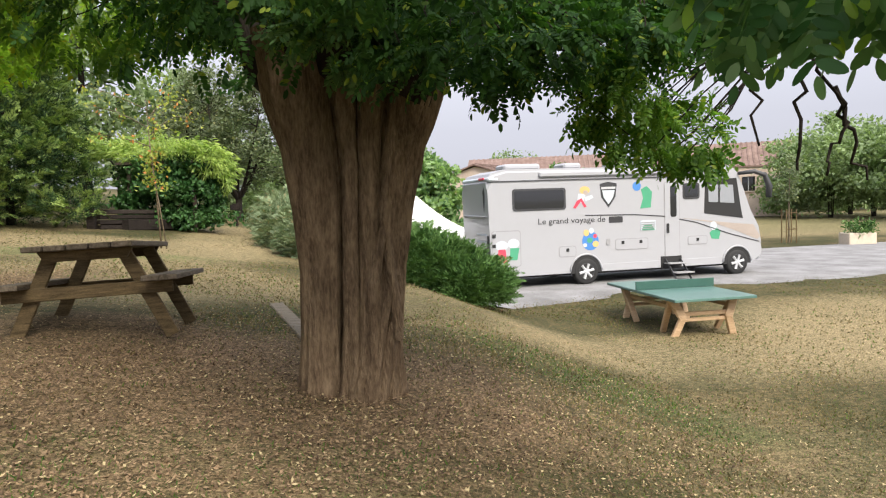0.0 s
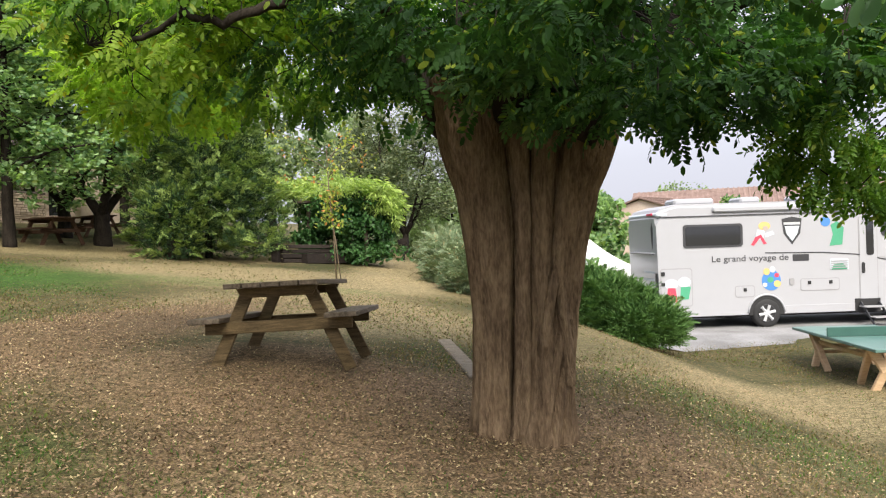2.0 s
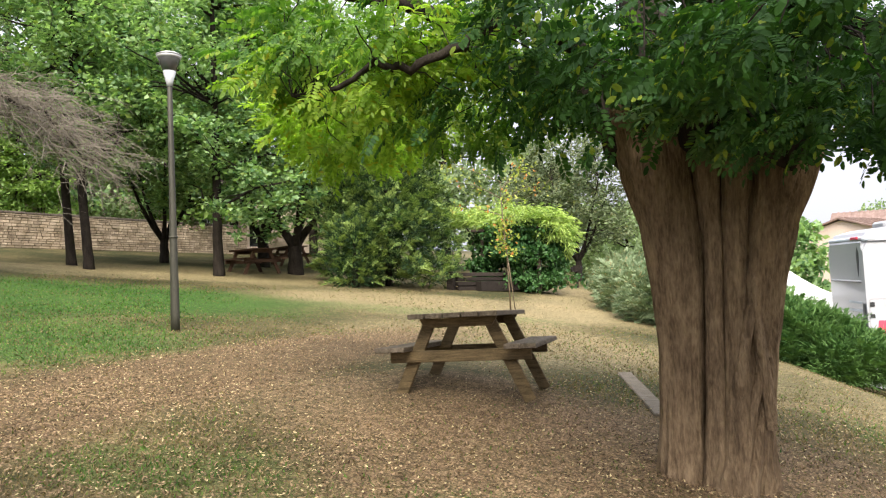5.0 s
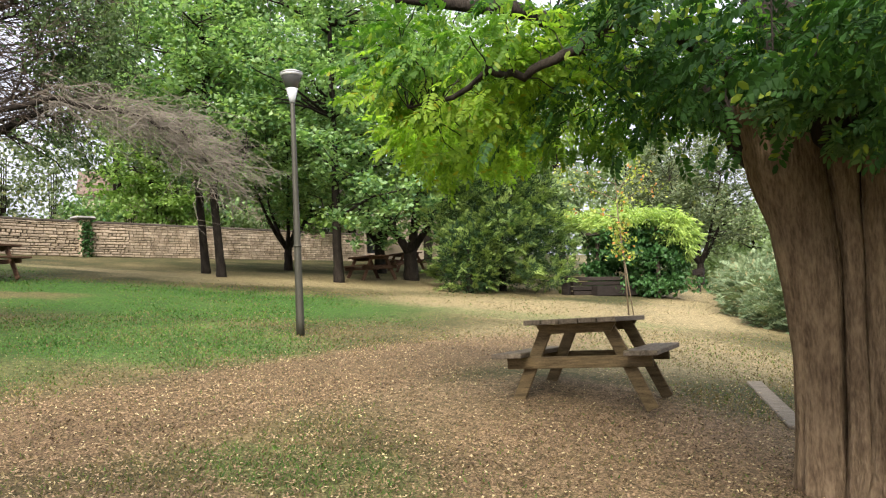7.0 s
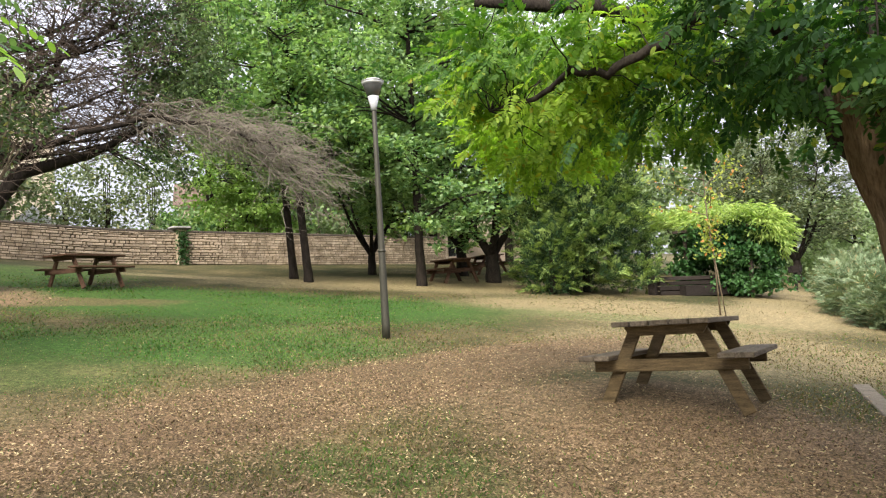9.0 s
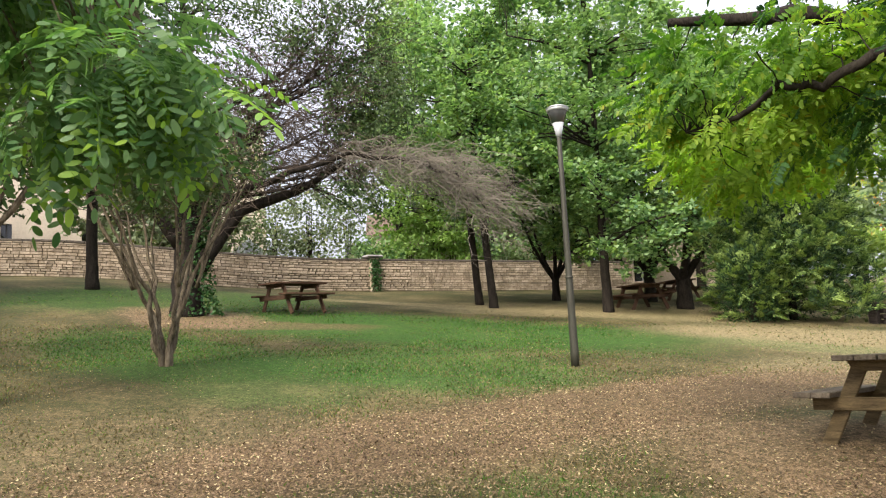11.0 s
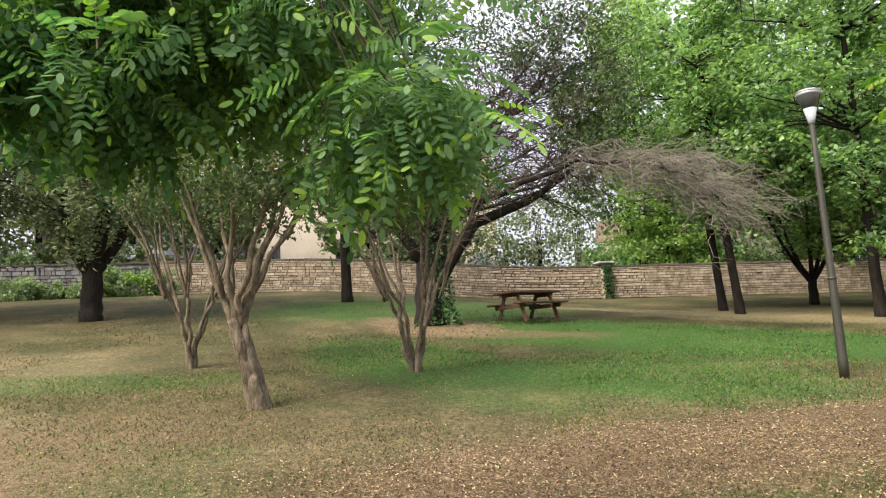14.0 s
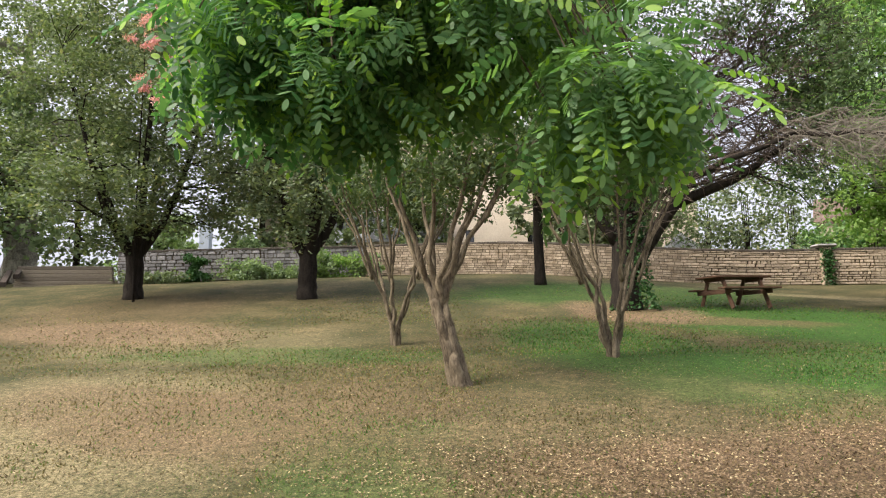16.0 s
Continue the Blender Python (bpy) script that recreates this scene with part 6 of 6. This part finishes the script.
def sleeper_bank():
    a, b = polar(25.9, 21.2), polar(21.8, 22.4)
    t = thing("sleeper_planter", Matrix.Identity(4), "low raised bed edged with dark stacked timber sleepers", "raised bed")
    for k in range(4):
        part("sleeper", Mesh().beam((a[0], a[1] + (0.03, -0.02, 0.02, -0.03)[k], a[2] + 0.06 + k * 0.14), (b[0], b[1] + (0.03, -0.02, 0.02, -0.03)[k], b[2] + 0.06 + k * 0.14 + 0.06), 0.16, 0.115, 0.012), SLEEPER_DARK, t)
    part("end_post", Mesh().box((a[0] - 0.16, a[1] - 0.02, a[2] + 0.27), (0.22, 0.2, 0.6), bevel=0.02), SLEEPER_DARK, t)
    part("soil", Mesh().beam((a[0] + 0.1, a[1] + 0.7, a[2] + 0.1), (b[0] + 0.1, b[1] + 0.7, b[2] + 0.16), 1.2, 0.3), SLEEPER_DARK, t)


sleeper_bank()


def grill():
    x, y, z = polar(16.2, 27.4)
    t = thing("barbecue", Matrix.Translation((x, y, z)), "small dark park barbecue box on a single post", "barbecue")
    part("post", Mesh().tube([(0, 0, -0.1), (0, 0, 0.6)], (0.05, 0.05), 8), SLEEPER_DARK, t)
    box = Mesh()
    box.box((0, 0, 0.62), (0.36, 0.3, 0.04)).box((0, 0.14, 0.73), (0.36, 0.03, 0.22)).box((-0.17, 0, 0.71), (0.03, 0.3, 0.18)).box((0.17, 0, 0.71), (0.03, 0.3, 0.18))
    part("fire_box", box, SLEEPER_DARK, t)


grill()
x, y, z = polar(24.4, 25.0)
post = thing("post", Matrix.Translation((x, y, z)), "slim dark wooden post standing in the grass", "post")
part("shaft", Mesh().lathe([(0.05, -0.1), (0.05, 1.5), (0.03, 1.53)], (0, 0, 0), 10), SLEEPER, post)


# ---- buildings ----
def building(name, az, d, width, depth, height, roof_h, turn, wall_mat, roof_mat, label, openings=(), hip=False, base=None, eave=0.3, group=""):
    """A house: walls with thickness round real openings, a pitched roof with an overhang. openings: (x, z, w, h) on the front."""
    x, y, z = polar(az, d)
    if base is not None:
        z = base
    t = thing(name, Matrix.Translation((x, y, z)) @ pose(0, 0, 0, 0, 0, turn), label, "building", group)
    # front wall built from panels round the openings
    xs = sorted({-width / 2, width / 2, *[o[0] - o[2] / 2 for o in openings], *[o[0] + o[2] / 2 for o in openings]})
    for a, b in zip(xs[:-1], xs[1:]):
        c = (a + b) / 2
        zs = 0.0 - 1.0
        for o in sorted((o for o in openings if abs(o[0] - c) < o[2] / 2), key=lambda o: o[1]):
            part("wall_panel", Mesh().box((c, -depth / 2, (zs + o[1]) / 2), (b - a, 0.35, o[1] - zs)), wall_mat, t)
            zs = o[1] + o[3]
        part("wall_panel", Mesh().box((c, -depth / 2, (zs + height) / 2), (b - a, 0.35, height - zs)), wall_mat, t)
    part("back_wall", Mesh().box((0, depth / 2, height / 2 - 0.5), (width, 0.35, height + 1)), wall_mat, t)
    for s in (-1, 1):
        g = Mesh()
        x0 = s * (width / 2 - 0.175)
        v = [(x0 - 0.17, -depth / 2 + 0.18, -1), (x0 - 0.17, depth / 2 - 0.18, -1), (x0 - 0.17, depth / 2 - 0.18, height), (x0 - 0.17, 0, height + (0 if hip else roof_h - 0.1)), (x0 - 0.17, -depth / 2 + 0.18, height)]
        v += [(q[0] + 0.34, q[1], q[2]) for q in v]
        g.add(v, [(0, 1, 2, 3, 4), (9, 8, 7, 6, 5)] + [(i, i + 5, (i + 1) % 5 + 5, (i + 1) % 5) for i in range(5)])
        part("side_wall", g, wall_mat, t)
    e = eave
    for s in (-1, 1):
        r = Mesh()
        h2 = depth / 4 if hip else -e
        lo, hi = s * (depth / 2 + e), 0.0
        v = [(-width / 2 - e, lo, height - e * 0.5), (width / 2 + e, lo, height - e * 0.5), (width / 2 - h2, hi, height + roof_h), (-width / 2 + h2, hi, height + roof_h)]
        v += [(q[0], q[1], q[2] + 0.12) for q in v]
        r.add(v, [(3, 2, 1, 0), (4, 5, 6, 7)] + [(i, (i + 1) % 4, (i + 1) % 4 + 4, i + 4) for i in range(4)])
        part("roof", r, roof_mat, t, "", False)
        if not hip and roof_mat is ROOF_TILE:
            ridge = Mesh()
            n = int(width / 0.45)
            for q in range(n):
                xx = -width / 2 + (q + 0.5) * width / n
                ridge.beam((xx, lo, height - e * 0.5 + 0.14), (xx, hi, height + roof_h + 0.14), 0.16, 0.07, 0)
            tagged(part("roof_tiles", ridge, ROOF_TILE, t), kind="stuff")
    for o in openings:
        w = part("window", Mesh().box((o[0], -depth / 2 + 0.1, o[1] + o[3] / 2), (o[2], 0.05, o[3])), TINTED, t)
        part("window_sill", Mesh().box((o[0], -depth / 2 - 0.2, o[1] - 0.05), (o[2] + 0.2, 0.16, 0.09), bevel=0.01), wall_mat, w)
        part("window_frame", Mesh().box((o[0], -depth / 2 + 0.06, o[1] + o[3] / 2), (0.07, 0.06, o[3])), WHITE if o[2] > 0.7 else DARK, w)
    return t


building("church", 88.0, 47, 26, 10, 9.5, 5, 86, RENDER, SLATE, "old stone church with narrow dark windows behind the wall", [(-8.5, 1.2, 0.7, 2.2), (-3.2, 1.6, 0.55, 1.6), (-0.2, 1.5, 0.5, 1.9), (3.5, 1.4, 0.6, 2.2), (8, 1.4, 0.6, 2.2)], base=4.5)
building("chapel_annex", 95.0, 41.5, 5.5, 5, 2.6, 2.0, 93, RENDER, SLATE, "low stone annex with a grey roof beside the church", [(0.5, 0.8, 0.5, 1.0)], base=4.4)
building("house", 39.2, 44, 7, 6, 3.6, 1.6, 40, RENDER_PINK, ROOF_TILE, "pale pink rendered house at the end of the stone wall", [(-1.5, 0.9, 0.9, 1.2)], base=2.6, group="village houses")
building("house", 51.5, 42, 8, 6, 3.2, 1.6, 52, RENDER, ROOF_TILE, "pale house half hidden behind trees", [(1.5, 0.8, 0.9, 1.2), (-2, 0.8, 0.9, 1.2)], base=3.2, group="village houses")
building("house", 58.5, 44, 6, 6, 3.6, 1.6, 60, RENDER, ROOF_TILE, "pale stone house with shuttered windows beyond the wall", [(0, 1.4, 0.9, 1.3)], base=3.4, group="village houses")
building("house", -3.9, 64, 6, 8, 4.3, 1.2, 60, RENDER_PINK, ROOF_TILE, "pink rendered house with a clay tile roof", [(0, 1.6, 1.0, 1.2)], base=-0.9, group="village houses")
building("house", -8.0, 72, 14, 9, 4.2, 2.0, -8, RENDER_PINK, ROOF_TILE, "long low house with a weathered clay tile roof", [(-4, 1.5, 1.1, 1.3), (0, 1.5, 1.1, 1.3), (4, 1.5, 1.1, 1.3)], base=-0.6, group="village houses")
building("house", -21.5, 74, 12, 8, 3.6, 2.2, -20, RENDER_PINK, ROOF_TILE, "village house with a brown tile roof behind hedges", [(-3, 1.3, 1.1, 1.3), (2, 1.3, 1.1, 1.3)], base=0.3, group="village houses")
building("house", 117.6, 75, 4, 6, 1.6, 1.6, 118, RENDER_PINK, ROOF_TILE, "small house with an orange tile roof in the distance", [], base=4.0, group="village houses")


def column():
    x, y, z = polar(109.3, 37)
    t = thing("stone_column", Matrix.Translation((x, y, 4.3)), "pale square stone gate column behind the wall", "column")
    part("shaft", Mesh().box((0, 0, 1.9), (0.5, 0.5, 4.2), bevel=0.03), GREYP, t)
    part("base", Mesh().box((0, 0, 1.35), (0.85, 0.85, 0.22), bevel=0.03), STONE_GREY, t)


column()


def marquee(az, d, w, wall_h, peak, label, base=None, turn=0):
    x, y, z = polar(az, d)
    z = z if base is None else base
    t = thing("marquee", Matrix.Translation((x, y, z)) @ pose(0, 0, 0, 0, 0, turn), label, "marquee", "white marquees")
    cn = Mesh()
    k = 10
    v = []
    for i in range(k + 1):
        s = i / k
        r = w / 2 * (1 - s)
        zz = wall_h + (peak - wall_h) * s ** 1.5
        v += [(-r, -r, zz), (r, -r, zz), (r, r, zz), (-r, r, zz)]
    cn.add(v, [(i * 4 + j, i * 4 + (j + 1) % 4, i * 4 + 4 + (j + 1) % 4, i * 4 + 4 + j) for i in range(k) for j in range(4)])
    part("canopy", cn, CANVAS, t, "white canvas peak")
    for s, q in ((-1, 0), (1, 0), (0, -1), (0, 1)):
        part("side_sheet", Mesh().box((s * w / 2, q * w / 2, wall_h / 2), (0.03 if s else w, 0.03 if q else w, wall_h)), CANVAS, t)
    for sx in (-1, 1):
        for sy in (-1, 1):
            part("pole", Mesh().lathe([(0.03, 0), (0.03, wall_h)], (sx * (w / 2 - 0.06), sy * (w / 2 - 0.06), 0), 8), LAMP_GREY, t)


marquee(2.5, 24.5, 3.4, 1.25, 2.65, "white canvas marquee behind the junipers", -0.75, 20)
marquee(72.2, 38.0, 3.0, 1.9, 3.2, "white marquee peak showing over the wall", 3.5, 10)


def stage():
    x, y, z = polar(-30.2, 33)
    t = thing("planter", Matrix.Translation((x, y, z)), "pale concrete planter with a clipped shrub", "planter")
    part("trough", Mesh().box((0, 0, 0.22), (1.1, 0.8, 0.5), bevel=0.03), RENDER, t)
    sh = Mesh()
    p, _ = blob_points((0, 0, 0.7), (0.65, 0.5, 0.4), 900, 0.3, 0.2, 30, 0.2)
    leaf_quads(sh, p, 0.12, 0.07, 0.3)
    part("shrub", sh, JUNI_DARK, t)
    x, y, z = polar(-25.9, 34)
    t = thing("young_tree", Matrix.Translation((x, y, z)), "young tree inside a wooden tree guard", "tree")
    for a in range(4):
        part("guard_post", Mesh().box((0.3 * math.cos(a * 1.57 + 0.8), 0.3 * math.sin(a * 1.57 + 0.8), 0.7), (0.045, 0.045, 1.5), bevel=0.01), WOOD_OLD, t)
    for zz in (0.6, 1.3):
        part("guard_rail", Mesh().box((0, -0.22, zz), (0.5, 0.03, 0.05)), WOOD_OLD, t)
    part("trunk", Mesh().tube([(0, 0, -0.1), (0, 0, 1.5), (0.05, 0, 3.2)], (0.04, 0.035, 0.01), 7), BARK_SMOOTH, t)
    cr = Mesh()
    p, _ = blob_points((0, 0, 2.7), (0.5, 0.5, 1.1), 900, 0.2, 0.3, 24, 0.2)
    leaf_quads(cr, p, 0.12, 0.08, 0.3)
    part("crown", cr, LEAF_GREY, t)


stage()


# ---- trees and hedges in the distance ----
def far_tree(az, d, h, w, mat, label, base=None, n=3800, leaf=0.35):
    x, y, z = polar(az, d)
    z = z if base is None else base
    stems = [([(0, 0, -0.5), (0, 0, h * 0.25), (0.1, 0, h * 0.6), (0, 0, h * 0.85)], (0.25, 0.2, 0.13, 0.03))]
    blobs = []
    for k in range(7):
        a = k * 2.4
        q = (k + 0.5) / 7
        rad = w * (0.55 + 0.45 * math.sin(math.pi * (0.2 + 0.75 * q)))
        blobs.append(((rad * 0.5 * math.cos(a), rad * 0.5 * math.sin(a), h * (0.14 + 0.8 * q)), (rad * 0.6, rad * 0.6, h * 0.16), n // 7))
    tree("tree", (x, y, z), stems, blobs, BARK_DARK, mat, label, "tree", "distant trees", (leaf, leaf * 0.7), 0.4, 0.18, 24, sides=6)


FT = "leafy tree in the distance beyond the lawn"
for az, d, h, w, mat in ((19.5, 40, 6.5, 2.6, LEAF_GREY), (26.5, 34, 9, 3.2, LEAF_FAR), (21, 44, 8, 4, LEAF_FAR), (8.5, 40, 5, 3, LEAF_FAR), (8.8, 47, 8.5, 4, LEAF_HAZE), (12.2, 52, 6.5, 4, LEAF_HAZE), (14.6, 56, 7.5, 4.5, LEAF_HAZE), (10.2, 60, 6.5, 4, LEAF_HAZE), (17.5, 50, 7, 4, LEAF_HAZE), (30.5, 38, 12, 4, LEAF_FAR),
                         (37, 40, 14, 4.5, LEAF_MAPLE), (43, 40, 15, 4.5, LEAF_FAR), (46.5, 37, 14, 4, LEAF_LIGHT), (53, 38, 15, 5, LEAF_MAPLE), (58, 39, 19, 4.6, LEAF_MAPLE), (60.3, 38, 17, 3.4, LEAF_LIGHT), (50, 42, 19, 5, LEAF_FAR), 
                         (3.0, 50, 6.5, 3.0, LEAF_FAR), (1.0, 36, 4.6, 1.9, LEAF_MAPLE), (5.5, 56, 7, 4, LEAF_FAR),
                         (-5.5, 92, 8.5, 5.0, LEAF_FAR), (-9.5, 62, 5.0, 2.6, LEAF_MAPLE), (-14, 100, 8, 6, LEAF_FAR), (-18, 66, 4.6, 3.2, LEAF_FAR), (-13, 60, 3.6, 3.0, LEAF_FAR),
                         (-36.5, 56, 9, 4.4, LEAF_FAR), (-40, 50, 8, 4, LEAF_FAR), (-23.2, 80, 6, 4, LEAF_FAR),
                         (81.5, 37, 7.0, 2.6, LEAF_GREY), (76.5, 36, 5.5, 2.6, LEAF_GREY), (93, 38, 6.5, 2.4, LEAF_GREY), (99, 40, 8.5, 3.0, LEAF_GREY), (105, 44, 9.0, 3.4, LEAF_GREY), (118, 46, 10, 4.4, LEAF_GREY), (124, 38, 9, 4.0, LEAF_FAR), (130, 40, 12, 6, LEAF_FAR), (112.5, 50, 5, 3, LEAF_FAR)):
    # past 48 m far leaves swap to the colour that carries haze
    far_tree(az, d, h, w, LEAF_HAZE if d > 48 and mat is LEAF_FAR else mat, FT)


def hedge(az, d, w, h, mat, label, base=None, n=1800, leaf=0.22):
    x, y, z = polar(az, d)
    z = z if base is None else base
    t = thing("shrub", Matrix.Translation((x, y, z)), label, "shrub", "shrubs beyond the wall")
    for k in range(4):
        part("stem", Mesh().tube([(0.1 * k - 0.2, 0, -0.1), (0.25 * (k - 1.5), 0, h * 0.7)], (0.05, 0.02), 6), BARK_DARK, t)
    m = Mesh()
    p, _ = blob_points((0, 0, h * 0.55), (w, w, h * 0.5), n, 0.4, 0.25, 40, 0.18)
    leaf_quads(m, p[p[:, 2] > 0], leaf, leaf * 0.6, 0.4)
    part("crown", m, mat, t)


for az, d, w, h, mat in ((56, 36, 1.8, 2.6, LEAF_LIGHT), (59.5, 35.5, 1.8, 3.0, LEAF_LIGHT), (62.5, 35.5, 1.7, 2.4, LEAF_MAPLE), (64.5, 36.5, 2.4, 5.0, LEAF_GREY), (67.5, 36.5, 2.4, 5.6, LEAF_GREY), (70.2, 37, 2.2, 4.6, LEAF_GREY), (74.5, 37, 2.2, 4.2, LEAF_FAR), (52, 37, 1.8, 2.4, LEAF_FAR), (48, 39, 1.8, 2.2, LEAF_LIGHT), (114.2, 36, 0.5, 1.9, LEAF_FAR), (106, 37, 0.7, 1.9, LEAF_FAR),
                         (45, 40, 1.6, 2.6, LEAF_FAR), (10.5, 37, 2.0, 2.2, JUNI_PALE), (12.5, 42, 2.4, 2.4, LEAF_GREY), (34.5, 42, 2.4, 3.0, LEAF_FAR), (29, 44, 3, 4.5, LEAF_FAR)):
    hedge(az, d, w, h, mat, "bushy green shrub half hidden in the planting")
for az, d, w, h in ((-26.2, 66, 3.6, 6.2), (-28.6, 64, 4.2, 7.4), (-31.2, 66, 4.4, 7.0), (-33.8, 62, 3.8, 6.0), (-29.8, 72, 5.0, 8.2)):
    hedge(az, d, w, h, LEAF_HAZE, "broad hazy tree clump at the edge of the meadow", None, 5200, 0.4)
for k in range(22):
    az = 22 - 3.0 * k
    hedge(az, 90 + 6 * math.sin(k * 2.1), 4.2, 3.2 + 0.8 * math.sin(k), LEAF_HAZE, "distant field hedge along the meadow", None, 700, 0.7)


# ---- grass and fallen leaves ----
def in_patch(x, y, spots):
    best = np.zeros(len(x))
    for cx, cy, rx, ry, turn, k in spots:
        c, s = math.cos(radians(turn)), math.sin(radians(turn))
        u, v = ((x - cx) * c + (y - cy) * s) / rx, (-(x - cx) * s + (y - cy) * c) / ry
        best = np.maximum(best, k * ss((1.35 - np.hypot(u, v)) / 0.6))
    return best


def scatter(n, near, far, power, a0=-36, a1=126):
    az = np.radians(rng.uniform(a0, a1, n))
    d = near + (far - near) * rng.uniform(0, 1, n) ** power
    return -np.sin(az) * d, np.cos(az) * d, d


def grass():
    x, y, d = scatter(420000, 1.3, 25, 1.7)
    green = in_patch(x, y, LUSH)
    dry = np.maximum(in_patch(x, y, STRAW + PALE), in_patch(x, y, LITTER))
    off = np.hypot(x - TX, y - TY) > 0.42
    keep = off & (rng.uniform(size=len(x)) > dry * 0.92) & (rng.uniform(size=len(x)) > ss((d - 13) / 12))
    x, y, d, green = x[keep], y[keep], d[keep], green[keep]
    lush = rng.uniform(size=len(x)) < green * 0.74 + 0.03
    for sel, mat, label, hh in ((lush, GRASS_GREEN, "short green lawn grass in patches", 0.03), (~lush, GRASS_DRY, "short dried yellow-brown lawn grass", 0.025)):
        px, py, pd = x[sel], y[sel], d[sel]
        n = len(px)
        base = np.stack([px, py, ground_z(px, py) - 0.004], 1)
        a = rng.uniform(0, 6.28, n)
        h = hh * rng.uniform(0.5, 1.4, n)
        w = 0.003 + 0.0007 * pd
        lean = rng.normal(size=(n, 2)) * 0.6 * h[:, None]
        side = np.stack([np.cos(a) * w, np.sin(a) * w, np.zeros(n)], 1)
        tip = base + np.stack([lean[:, 0], lean[:, 1], h], 1)
        m = Mesh()
        m.many(np.stack([base - side, base + side, tip], 1), 3, [(0, 1, 2)])
        tagged(m.build("grass", mat), label, "grass", kind="stuff")


GRASS_GREEN = foliage("grass_blade_green", (0.022, 0.078, 0.011), (0.11, 0.2, 0.04), 0.4, 0.7)
GRASS_DRY = foliage("grass_blade_dry", (0.065, 0.055, 0.024), (0.27, 0.205, 0.105), 0.3, 0.8, (0.1, 0.14, 0.03), 0.2)
LEAF_FALLEN = foliage("fallen_leaflet", (0.06, 0.035, 0.02), (0.34, 0.235, 0.14), 0.1, 0.8, (0.48, 0.39, 0.22), 0.09)
grass()


def fallen(n, near, far, power, size, label, spots=None, a0=-36, a1=126):
    x, y, d = scatter(n, near, far, power, a0, a1)
    if spots:
        k = rng.uniform(size=n) < in_patch(x, y, spots)
        x, y, d = x[k], y[k], d[k]
    m = Mesh()
    leaf_quads(m, np.stack([x, y, ground_z(x, y) + rng.uniform(0.006, 0.03, len(x))], 1), size, size * 0.5, 0.75)
    tagged(m.build("fallen_leaves", LEAF_FALLEN), label, "fallen leaves", kind="stuff")


fallen(70000, 1.3, 16, 1.25, 0.023, "scattered small pale fallen leaflets on the lawn")
fallen(270000, 1.5, 14, 1.05, 0.03, "fallen leaf litter under the locust tree", LITTER[:3] + STRAW[1:3] + [(-1.5, 4.5, 4.5, 3.5, 20, 0.42)])
fallen(20000, 13, 30, 1.0, 0.07, "brown fallen leaves under the trees", LITTER[3:5])
